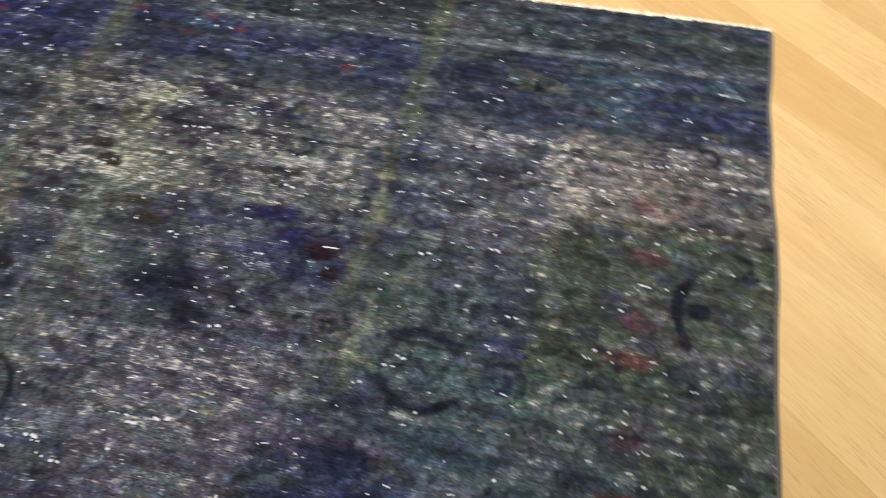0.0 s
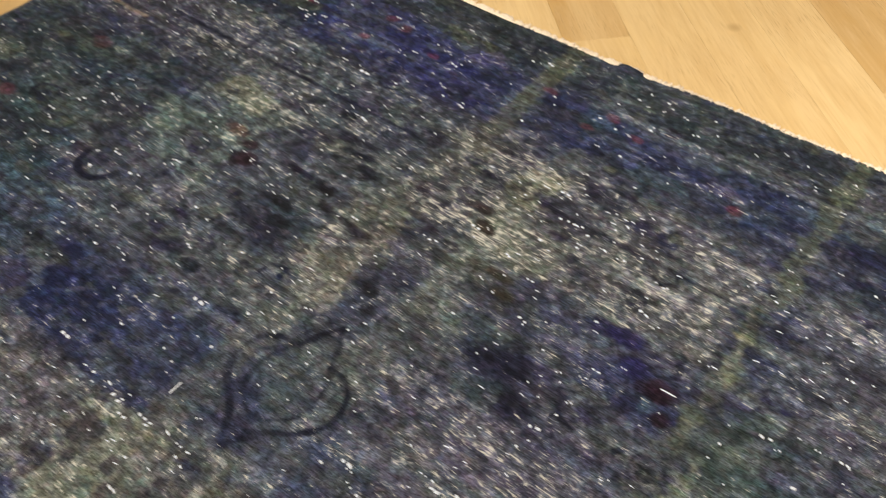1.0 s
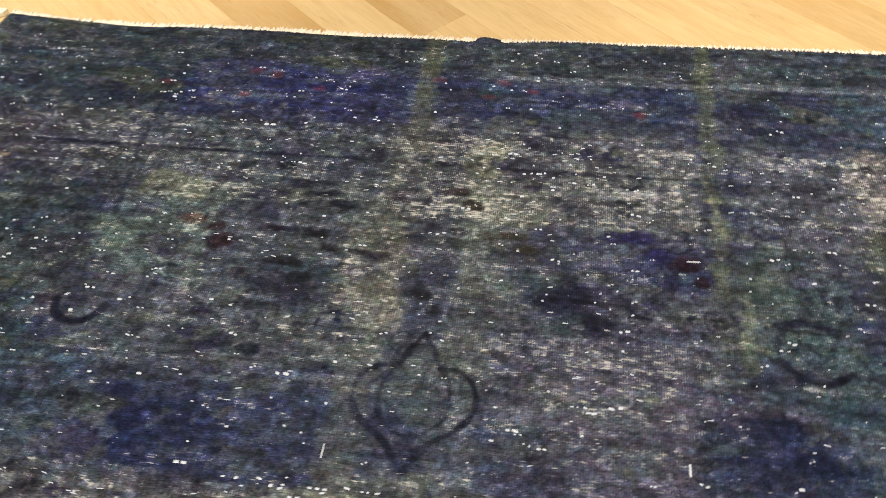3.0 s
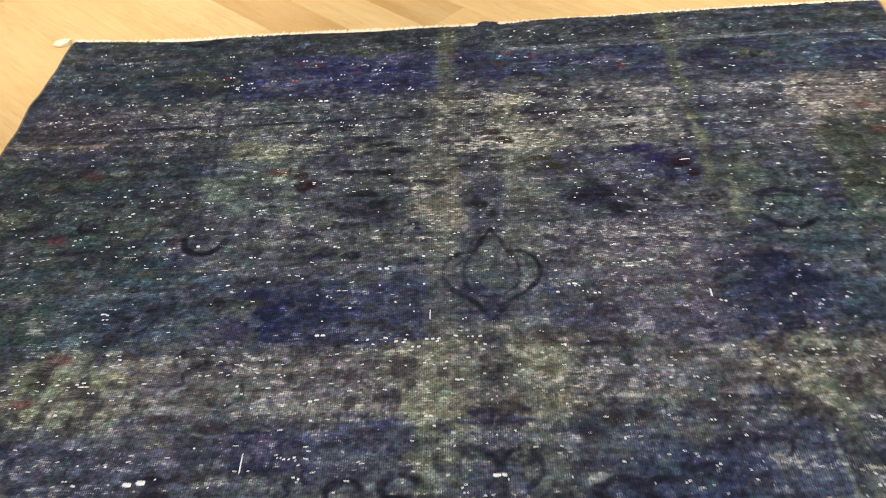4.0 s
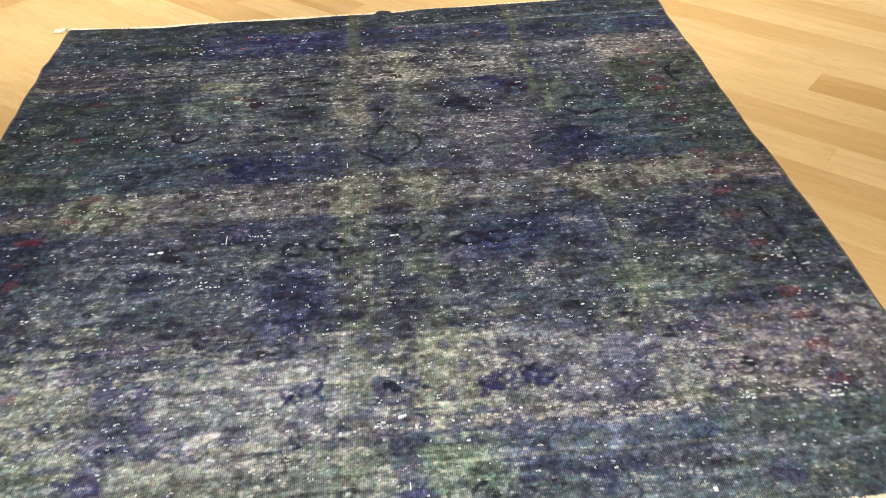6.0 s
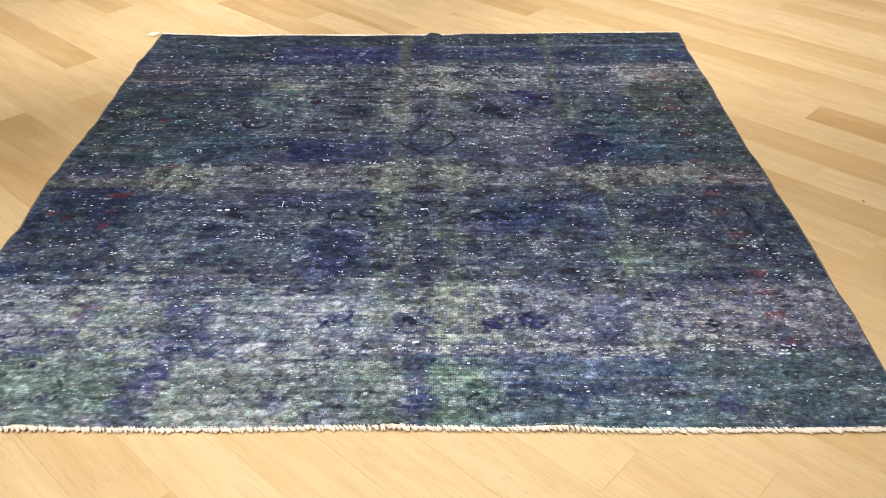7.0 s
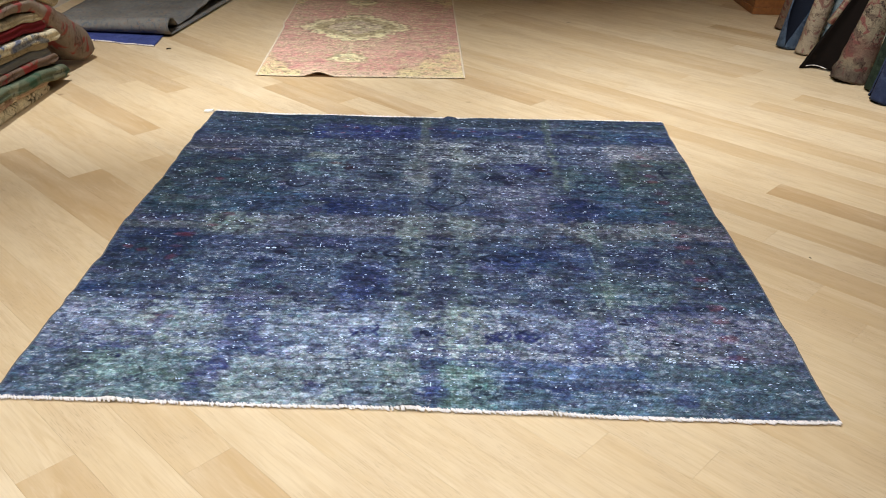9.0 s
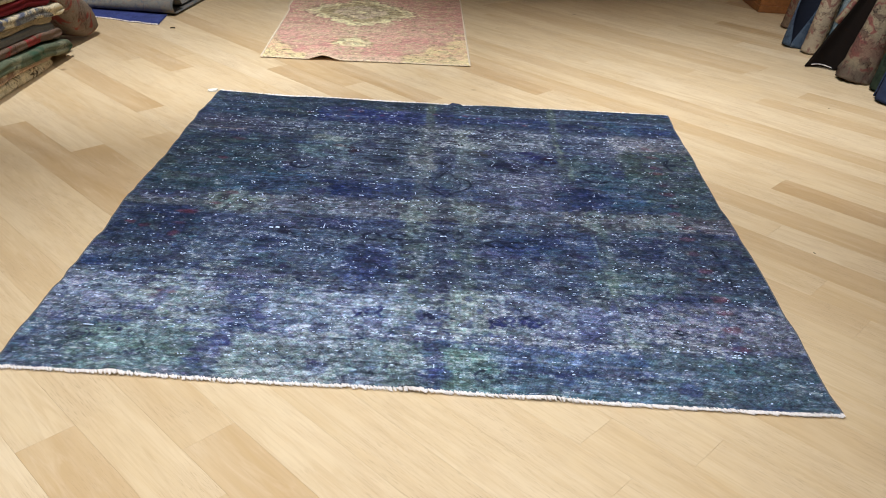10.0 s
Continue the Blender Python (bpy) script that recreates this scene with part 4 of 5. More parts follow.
for x, y, n in ((1.0, 1.095, 9), (0.96, 1.11, 6), (1.3, 0.25, 8), (1.9, 0.24, 10), (0.8, 0.3, 8), (1.06, 0.24, 8)):
    for k in range(n):
        knot_group(x + knot_rng.uniform(-0.14, 0.14), y + knot_rng.uniform(-0.012, 0.012), knot_rng.uniform(0.7, 1.4))
# short white lengths of weft in the worn belts
for n in range(1050):
    belt, spread = knot_rng.choice(((0.62, 0.09), (0.86, 0.07), (1.05, 0.03), (1.3, 0.12), (1.5, 0.12), (0.24, 0.012), (0.3, 0.03), (0.36, 0.03), (0.43, 0.03), (0.5, 0.012), (0.12, 0.06), (0.7, 0.1), (1.02, 0.04), (1.72, 0.05), (1.82, 0.04)))
    knot(knot_rng.uniform(0.05, 2.15), belt + knot_rng.gauss(0, spread * 0.6), knot_rng.uniform(0.005, 0.012), knot_rng.uniform(0.0013, 0.0021), 0.0008)
# thin bare threads
for x, y, lx, ly in ((1.575, 1.575, 0.026, 0.0024), (1.03, 1.16, 0.0026, 0.026), (0.73, 0.86, 0.0026, 0.04), (2.02, 1.6, 0.02, 0.0022), (0.42, 1.02, 0.022, 0.0026), (1.55, 1.19, 0.004, 0.022), (0.17, 0.2, 0.035, 0.004), (1.14, 0.1, 0.003, 0.02), (1.68, 0.045, 0.01, 0.012)):
    knot(x, y, lx, ly)
tagged(part("bare_knot", mesh_of("bare_knot", verts, faces, KNOT), rug, "bare white cotton knots"), kind="stuff")

# paper tag at the far corner
verts = [(-0.056, -0.010, 0), (-0.03, -0.022, 0), (0.0, -0.014, 0), (0.006, 0.006, 0), (-0.024, 0.022, 0), (-0.052, 0.014, 0)]
top = [(x, y, 0.005 + (0.005 if x > -0.02 else 0)) for x, y, z in verts]
tag = tagged(new("price_tag", mesh_of("price_tag", verts + top, [tuple(range(6))[::-1], tuple(range(6, 12))] + [(k, (k + 1) % 6, 6 + (k + 1) % 6, 6 + k) for k in range(6)], TAG, False)), "small blank white paper tag at the rug corner", "tag")
tag.matrix_world = pose(0.002, 2.2, 0.002, 0, 0, 8) @ Matrix.Diagonal((0.78, 0.85, 1, 1))

# ---- rose runner ----
RW, RL, RNX, RNY = 1.15, 2.3, 340, 680
r = Dye(RW, RL, RNX, RNY, (192, 136, 130), 500)
r.wander(((208, 170, 152), (180, 112, 114), (200, 164, 142), (188, 128, 124)), 0.6, 510)
for x0, x1, y0, y1, c, a, w in ((-0.1, 1.3, 0.72, 1.28, (174, 102, 104), 0.5, 0.05), (-0.1, 1.3, 1.3, 1.75, (188, 128, 124), 0.5, 0.15), (-0.1, 1.3, 0.5, 0.72, (204, 150, 140), 0.6, 0.2), (-0.1, 1.3, 0.12, 0.5, (196, 128, 126), 0.5, 0.15), (-0.1, 1.3, -0.1, 0.12, (214, 178, 156), 0.65, 0.25), (0.9, 1.3, 0.9, 1.8, (178, 114, 112), 0.4, 0.1)):
    r.patch(x0, x1, y0, y1, c, a, 0.03, w * 0.5)
MX, MY = 0.475, 1.10
CREAMY, OLIVE, UMBER = (220, 205, 168), (154, 132, 100), (88, 66, 48)


def tint_where(m, colour, amount, seed):
    """Lay a colour on where m is 1, thinned by wear."""
    m = np.clip(m * amount * np.clip(1.7 * layered(r.x, r.y, 20, 34, seed) + 0.05, 0.2, 1.1), 0, 1)
    r.c += (np.array(srgb(*colour)) - r.c) * m[..., None]


def curl(cx, cy, size, turn, way, colour, amount, wide=0.0045):
    """A hooked scroll: a stem that winds into a spiral."""
    pts = []
    for k in range(11):
        a = turn + way * (0.55 * k)
        q = size * (1.15 - 0.085 * k)
        pts.append((cx + q * math.cos(a), cy + 0.9 * q * math.sin(a)))
    r.line(pts, wide, colour, amount)


FADED_ROSE = ((214, 196, 166), (190, 126, 122), (204, 166, 148), (176, 150, 122), (206, 182, 144))
r.cells(34, 44, FADED_ROSE, 0.08, 0.3, 565, None, 0.4)
r.cells(70, 90, FADED_ROSE, 0.1, 0.25, 568, None, 0.3)
r.c += (np.array(srgb(200, 172, 150)) - r.c) * (0.12 + 0.3 * smooth(0.4, 0.7, layered(r.x, r.y, 9, 30, 575)))[..., None]
# the pointed medallion: cream leaf edge, brown ring, taupe heart with a small rosette
ang = np.arctan2(r.wy - MY, r.wx - MX)
ax, ay = np.abs(r.wx - MX) / 0.37, np.abs(r.wy - MY) / 0.37
rad = (ax**1.2 + ay**1.2) ** (1 / 1.2) * (1 + 0.035 * np.cos(16 * ang) + 0.035 * np.cos(27 * ang) + 0.1 * (layered(r.x, r.y, 16, 16, 509) - 0.5))
tint_where(1 - smooth(0.96, 1.03, rad), CREAMY, 0.9, 511)
tint_where((1 - smooth(0.76, 0.82, rad)) * smooth(0.5, 0.56, rad), OLIVE, 0.85, 512)
tint_where(1 - smooth(0.5, 0.56, rad), (188, 162, 146), 0.9, 513)
tint_where(1 - smooth(0.1, 0.14, rad), CREAMY, 0.8, 514)
for edge, wide, tone, amount in ((1.02, 0.022, UMBER, 0.7), (0.79, 0.02, CREAMY, 0.8), (0.53, 0.02, UMBER, 0.8), (0.3, 0.02, (206, 188, 150), 0.6), (0.13, 0.02, UMBER, 0.7)):
    tint_where(np.exp(-(((rad - edge) / wide) ** 2)), tone, amount, 515)
for py0, up_way in ((0.335, 1), (1.86, -1)):  # pendants, with a stalk to the medallion
    bell = np.hypot((r.wx - MX) / 0.115, (r.wy - py0) / (0.085 * (1 + 0.5 * np.clip(up_way * (r.wy - py0) / 0.1, -0.5, 1))))
    tint_where(1 - smooth(0.88, 1.0, bell + 0.08 * np.cos(7 * np.arctan2(r.wy - py0, r.wx - MX))), CREAMY, 0.9, 521)
    tint_where(np.exp(-(((bell - 1.0) / 0.08) ** 2)), (150, 140, 96), 0.7, 522)
    tint_where(np.exp(-(((bell - 0.45) / 0.1) ** 2)), (176, 150, 110), 0.7, 523)
    r.line([(MX, py0 + up_way * 0.09), (MX, py0 + up_way * 0.36)], 0.014, CREAMY, 0.5)
for sx, sy, wx, wy in ((0.0, 0.0, 0.27, 0.46), (RW, 0.0, 0.44, 0.72), (0.0, RL, 0.3, 0.6), (RW, RL, 0.4, 0.7)):  # corners
    cx_, cy_ = np.abs(r.wx - sx) / wx, np.abs(r.wy - sy) / wy
    m = cx_ + cy_ + 0.07 * np.cos(20 * cx_) + 0.05 * np.cos(17 * cy_) + 0.3 * (layered(r.x, r.y, 14, 16, 530) - 0.5)
    tint_where(1 - smooth(0.8, 1.0, m), (214, 192, 146), 0.75, 531)
    tint_where(np.exp(-(((m - 0.97) / 0.025) ** 2)), UMBER, 0.3, 532)
    tint_where(np.exp(-(((m - 0.55) / 0.04) ** 2)), (196, 136, 122), 0.5, 533)
# a cloud of scrolls, mirrored about the long axis: pale ones on the rose, brown ones on the cream
curl_rng = random.Random(61)
for n in range(1150):
    cx, cy = curl_rng.uniform(-0.1, 0.62), curl_rng.uniform(0.02, 2.25)
    size, turn, way = curl_rng.choice((0.008, 0.010, 0.013, 0.016, 0.022)) * curl_rng.uniform(0.85, 1.15), curl_rng.uniform(0, 6.28), curl_rng.choice((-1, 1))
    for side in (-1, 1):
        x = MX + side * cx
        if not 0.01 < x < RW - 0.01 or curl_rng.random() < 0.15:
            continue
        i, j = int(x / RW * (RNX - 1)), int(cy / RL * (RNY - 1))
        pale = r.c[j, i, 1] > 0.36
        face = turn if side > 0 else math.pi - turn
        if pale:
            curl(x, cy, size, face, way * side, UMBER, curl_rng.uniform(0.45, 0.95), 0.0032)
        else:
            curl(x + 0.004, cy - 0.005, size, face, way * side, (112, 72, 60), curl_rng.uniform(0.3, 0.8), 0.0036)
            curl(x, cy, size, face, way * side, (222, 202, 164), curl_rng.uniform(0.3, 0.8), 0.0042)
for n in range(190):  # leaves and scrolls of the medallion
    a, q = curl_rng.uniform(0, 6.28), curl_rng.uniform(0.12, 1.02)
    x, cy = MX + 0.33 * q * math.cos(a), MY + 0.33 * q * math.sin(a)
    turn, way, size = curl_rng.uniform(0, 6.28), curl_rng.choice((-1, 1)), curl_rng.uniform(0.008, 0.02)
    curl(x, cy, size, turn, way, curl_rng.choice((UMBER, UMBER, (226, 212, 176), (120, 96, 70))), curl_rng.uniform(0.5, 0.9), 0.0036)
for n in range(220):
    r.blot(curl_rng.uniform(0, RW), curl_rng.uniform(0, RL), curl_rng.uniform(0.005, 0.011), curl_rng.uniform(0.004, 0.008), curl_rng.choice(((230, 214, 178), (150, 64, 78), (110, 88, 66), (216, 190, 150), (176, 84, 96))), 0.7)
r.streaks(0.18, 570)
u, v = np.meshgrid(np.linspace(0, 1, RNX), np.linspace(0, 1, RNY))
qx, qy = u * RW, v * RL
rz = 0.008 + 0.002 * (layered(qx, qy, 3, 3, 31) - 0.5)
rz += (1 - smooth(0.0, 0.08, qy)) * (0.03 * np.exp(-(((qx - 0.34) / 0.06) ** 2)) + 0.004 * value_noise(qx, qy * 0, 6, 1, 33))
rx = qx + 0.014 * (value_noise(qx * 0, qy, 1, 2.5, 34) - 0.5) * (1 - u) ** 2 - 0.022 * smooth(1.06, 1.2, qy) * (1 - u) ** 3
runner_place = np.stack([rx, qy + 0.012 * (value_noise(qx, qy * 0, 5, 1, 35) - 0.5) * (1 - v) ** 4, rz], -1)
runner_mesh = sheet_mesh("rug_face", runner_place, RNX, RNY, ROSE_PILE, 0.006)
r.onto(runner_mesh, (0.95, 1.05, 1.0))
runner = tagged(new("rose_rug"), "faded rose and cream medallion rug lying flat on oak floor", "rug")
part("rug_face", runner_mesh, runner)
for name, row in (("edge_cord", [Vector(runner_place[j, 0]) for j in range(0, RNY, 5)]), ("edge_cord", [Vector(runner_place[j, RNX - 1]) for j in range(0, RNY, 5)])):
    part(name, tube_mesh(name, [p - Vector((0, 0, 0.002)) for p in row], 0.0065, CREAM_CORD, 6, 0.5), runner, "whipped cream edge cord")
fringe("near_fringe", [Vector(runner_place[0, i]) for i in range(0, RNX, 5)], Vector((0, -1, 0)), 0.008, 0.0048, 0.0046, 0.4, CREAM_CORD, runner, "short cream cotton fringe", 8, 0.97)
runner.matrix_world = pose(0.088, 2.788, 0.0, 0, 0, 2.5)


# ---- folded carpets in a pile ----
def folded(name, x0, x1, stations, mat, label, group, seed, split=True):
    """A folded carpet: a soft slab swept along y through stations (y, z of its middle, half its height), with a fold line along its side."""
    rr = random.Random(seed)
    shape = []
    n = 11
    for k in range(n):  # right side, from below to above, with the fold between two leaves
        a = -math.pi / 2 + math.pi * k / (n - 1)
        dent = 0.45 * math.exp(-((a / 0.22) ** 2)) if split else 0.0
        shape.append((1, math.cos(a) ** 0.7 - dent if math.cos(a) > 1e-6 else 0.0, math.sin(a)))
    for k in range(n):
        a = math.pi / 2 - math.pi * k / (n - 1)
        shape.append((-1, math.cos(a) ** 0.7 if math.cos(a) > 1e-6 else 0.0, math.sin(a)))
    # fine stations along the way
    ys = []
    for (ya, za, ha), (yb, zb, hb) in zip(stations[:-1], stations[1:]):
        steps = max(2, int(abs(yb - ya) / 0.035))
        for s in range(steps):
            t = s / steps
            t2 = t * t * (3 - 2 * t)
            ys.append((ya + (yb - ya) * t, za + (zb - za) * t2, ha + (hb - ha) * t2))
    ys.append(stations[-1])
    ye, ze, he = stations[-1]
    slope_y, slope_z = ye - ys[-2][0], ze - ys[-2][1]
    norm = math.hypot(slope_y, slope_z)
    for a in (20, 40, 58, 72, 82, 88):
        s, c = math.sin(radians(a)), math.cos(radians(a))
        ys.append((ye + he * s * slope_y / norm, ze + he * s * slope_z / norm, he * c))
    verts, faces = [], []
    for y, z, h in ys:
        at = ys.index((y, z, h))
        ya, za, _ = ys[max(0, at - 1)]
        yb, zb, _ = ys[min(len(ys) - 1, at + 1)]
        t = Vector((0, yb - ya, zb - za)).normalized()
        up = Vector((0, -t.z, t.y))
        for side, cx, cz in shape:
            wob = 0.006 * noise.noise(Vector((side * 3 + seed, y * 7, cz * 2)))
            x = (x1 if side > 0 else x0) + side * (h * 0.7 * (cx - 1)) + wob
            p = Vector((x, y, z)) + up * (h * cz + 0.004 * noise.noise(Vector((x * 4, y * 6, seed))))
            p.z = max(p.z, 0.002)
            verts.append(p)
    m = len(shape)
    for k in range(len(ys) - 1):
        for j in range(m):
            a, b = k * m + j, k * m + (j + 1) % m
            faces.append((a, b, b + m, a + m))
    faces += [tuple(range(m))[::-1], tuple((len(ys) - 1) * m + j for j in range(m))]
    return tagged(new(name, mesh_of(name, verts, faces, mat)), label, "carpet", group)


PILE = "folded carpets in the pile"
INK = srgb(52, 44, 40)
IVORY_FLORAL = carpet("ivory_floral", srgb(212, 200, 168), srgb(184, 172, 142), srgb(198, 180, 144), INK, 5)
BEIGE_STRIPED = carpet("beige_striped", srgb(182, 158, 134), srgb(216, 204, 178), srgb(142, 112, 96), srgb(120, 94, 78), 4.5)
GREEN_FADED = carpet("green_faded", srgb(96, 104, 84), srgb(54, 84, 66), srgb(134, 134, 112), srgb(70, 72, 62), 4.5)
BROWN_RED_FLORAL = carpet("brown_red_floral", srgb(116, 98, 84), srgb(146, 48, 50), srgb(118, 96, 82), srgb(78, 60, 52), 5)
GREY_WOOL = plain("grey_wool", srgb(98, 98, 96), 0.95, 220, 0.3)
SAND_FADED = carpet("sand_faded", srgb(166, 150, 118), srgb(148, 134, 106), srgb(176, 160, 128), srgb(110, 96, 76), 10)
IVORY_BLUE_FLORAL = carpet("ivory_blue_floral", srgb(204, 192, 160), srgb(66, 84, 124), srgb(120, 128, 140), srgb(66, 62, 66), 5)
CRIMSON_WOOL = plain("crimson_wool", srgb(96, 28, 32), 0.95, 200, 0.3)
CREAM_DRAWN = carpet("cream_drawn", srgb(182, 170, 142), srgb(160, 148, 120), srgb(174, 164, 136), srgb(74, 64, 54), 6)
stack_rows = (
    (0.000, 0.060, 2.40, -0.900, (0, 0.005), IVORY_FLORAL, "folded ivory carpet with thin dark floral drawing"),
    (0.062, 0.108, 2.42, -0.895, (0, 0.02), BEIGE_STRIPED, "folded beige and brown carpet"),
    (0.110, 0.168, 2.58, -0.865, (0.03, 0.072), GREEN_FADED, "folded faded green carpet"),
    (0.170, 0.212, 2.55, -0.890, (0.02, 0.045), BROWN_RED_FLORAL, "folded brown carpet with red flowers"),
    (0.214, 0.254, 2.50, -0.900, (0.02, 0.05), GREY_WOOL, "folded plain grey wool carpet"),
    (0.256, 0.288, 2.50, -0.905, (0.01, 0.047), SAND_FADED, "folded sand coloured wool carpet"),
    (0.290, 0.340, 2.61, -0.890, (0.02, 0.064), IVORY_BLUE_FLORAL, "folded ivory carpet with blue flowers"),
    (0.342, 0.394, 2.50, -0.905, (0, 0.045), CRIMSON_WOOL, "folded deep red carpet"),
    (0.396, 0.438, 2.52, -0.905, (0, 0.048), CREAM_DRAWN, "folded cream carpet with thin drawing"),
)
for k, (z0, z1, end, side, (lag, drop), mat, label) in enumerate(stack_rows):
    mid, half = (z0 + z1) / 2, (z1 - z0) / 2
    folded("folded_carpet", X0 + 0.05, side, ((1.25, mid, half), (1.9, mid, half), (2.3, mid - drop * 0.4, half), (end - 0.05, mid - drop * 0.9, half * 1.12), (end - 0.004, mid - drop, half * 1.22)), mat, label, PILE, 40 + k)
DRAPE = carpet("taupe_red_floral", srgb(134, 120, 106), srgb(146, 62, 62), srgb(124, 104, 94), srgb(92, 76, 68), 5.5)
folded("draped_carpet", X0 + 0.08, -0.90, ((1.25, 0.466, 0.025), (2.2, 0.466, 0.026), (2.42, 0.445, 0.032), (2.58, 0.37, 0.05), (2.72, 0.27, 0.075), (2.86, 0.175, 0.095), (2.96, 0.115, 0.098)), DRAPE, "taupe carpet with red flowers sliding off the pile to the floor", PILE, 61, False)
folded("folded_carpet", X0 + 0.05, -0.90, ((1.25, 0.520, 0.026), (2.2, 0.522, 0.026), (2.5, 0.49, 0.03), (2.68, 0.41, 0.034)), carpet("straw_floral", srgb(176, 164, 136), srgb(156, 142, 116), srgb(184, 172, 146), srgb(96, 82, 66), 6), "folded straw-coloured floral carpet", PILE, 62)
folded("folded_carpet", X0 + 0.05, -0.90, ((1.25, 0.582, 0.034), (2.2, 0.584, 0.034), (2.45, 0.565, 0.036), (2.6, 0.505, 0.04)), carpet("cream_blue_floral", srgb(192, 182, 150), srgb(176, 166, 136), srgb(140, 144, 140), srgb(110, 98, 80), 9), "folded cream carpet with faint flowers", PILE, 63)

# ---- grey carpet with a rolled end on a blue carpet ----
BLUE_FLAT = carpet("cobalt_pile", srgb(70, 80, 140), srgb(78, 90, 150), srgb(64, 74, 128), srgb(54, 62, 112), 10)
GREY_PILE = carpet("grey_distressed", srgb(132, 130, 124), srgb(142, 126, 114), srgb(108, 116, 124), srgb(92, 90, 88), 22)
bx = np.linspace(0, 1, 40)
u, v = np.meshgrid(bx, np.linspace(0, 1, 60))
flat = np.stack([-1.42 + 0.765 * u - 0.10 * v * u, 3.50 - 0.18 * u + 1.12 * v + 0.02 * (value_noise(u * 3, v * 0, 4, 1, 41) - 0.5), 0.006 + 0.003 * value_noise(u * 3, v * 3, 3, 3, 42)], -1)
blue = tagged(new("blue_carpet"), "flat cobalt blue carpet under a grey carpet", "carpet")
part("carpet_face", sheet_mesh("carpet_face", flat, 40, 60, BLUE_FLAT, 0.005), blue)
fringe("fringe", [Vector(flat[0, i]) for i in range(40)], Vector((-0.18, -0.98, 0)), 0.012, 0.006, 0.009, 0.2, COTTON, blue, "short white fringe", 14)


# its end is folded back over itself in a loose bend; the upper layer dips behind the bend and its side edge curls up
profile = [(1.10 - 0.0375 * k, 0.006) for k in range(29)]
for k in range(1, 17):
    a = radians(-90 - 180 * k / 16)
    profile.append((0.052 + 0.050 * math.cos(a), 0.054 + 0.048 * math.sin(a)))
profile += [(0.075, 0.098), (0.095, 0.086), (0.115, 0.068), (0.135, 0.048), (0.16, 0.036), (0.19, 0.027), (0.23, 0.023)]
profile += [(0.27 + 0.034 * k, 0.022 + 0.004 * math.sin(0.9 * k)) for k in range(24)]
m = len(profile)
across = 44
pts = np.zeros((m, across, 3))
for j, (sy, sz) in enumerate(profile):
    top = j > 45
    for i in range(across):
        s = i / (across - 1)
        edge = float(smooth(0.86, 1.0, np.array(s)))
        lift = (0.05 * edge * min(1.0, max(0.0, sy - 0.35) / 0.5) + 0.004 * float(smooth(0.5, 1.0, np.array(s))) * min(1.0, max(0.0, sy - 0.3)) + 0.007 * noise.noise(Vector((s * 4, sy * 4, 3)))) if top else 0.0
        limp = (1 - 0.45 * float(smooth(0.0, 0.9, np.array(1 - s)))) if j > 28 else 1.0
        pts[j, i] = (-1.50 + 0.875 * s + (0.115 * max(0.0, sy) - 0.03 * top * edge * (sy > 0.15)) * s, 3.60 - 0.07 * s + sy, 0.012 + sz * limp + lift)
pts = pts[::-1]
grey = tagged(new("grey_carpet", sheet_mesh("grey_carpet", pts, across, m, GREY_PILE, 0.0)), "grey distressed carpet with its end rolled over", "carpet")
solid = grey.modifiers.new("thickness", "SOLIDIFY")
solid.thickness, solid.offset = 0.009, 0.0


# ---- standing carpet rolls ----
def standing_roll(name, x, y, radius, height, lean, tilt, mat, inner, label, seed, turns=2.4, group="standing carpet rolls", taper=0.0, crush=0.04):
    """A carpet rolled up and stood on end: a spiral sheet with thickness, slightly crushed, leaning to the wall."""
    rows, steps = 40, 72
    verts, faces = [], []
    for j in range(rows + 1):
        z = height * (j / rows) ** 1.3
        for k in range(steps + 1):
            t = k / steps
            a = 2 * math.pi * (turns * t + 0.15 - turns) + 0.2 * seed
            rad = radius * (0.35 + 0.65 * t) * (1 + 0.05 * noise.noise(Vector((math.cos(a) * 1.5, math.sin(a) * 1.5, z * 3 + seed))))
            rad *= (1 + 0.05 * math.exp(-z / 0.05)) * (1 - taper * min(1.0, z / 0.5))
            rad *= 1 + crush * math.exp(-z / 0.16) * noise.noise(Vector((math.cos(a) * 3.4, math.sin(a) * 3.4, z * 40 + seed)))
            verts.append((rad * math.cos(a), rad * math.sin(a), z + 0.004 * noise.noise(Vector((a, z, seed))) * (j == 0) + 0.004))
    w = steps + 1
    for j in range(rows):
        for k in range(steps):
            a = j * w + k
            faces.append((a, a + 1, a + 1 + w, a + w))
    me = mesh_of(name, verts, faces, mat)
    me.materials.append(inner)
    ob = tagged(new(name, me), label, "carpet roll", group)
    s = ob.modifiers.new("thickness", "SOLIDIFY")
    s.thickness, s.offset, s.material_offset = 0.009, -1.0, 1
    ob.matrix_world = pose(x, y, 0.0, tilt, lean, 0)
    return ob


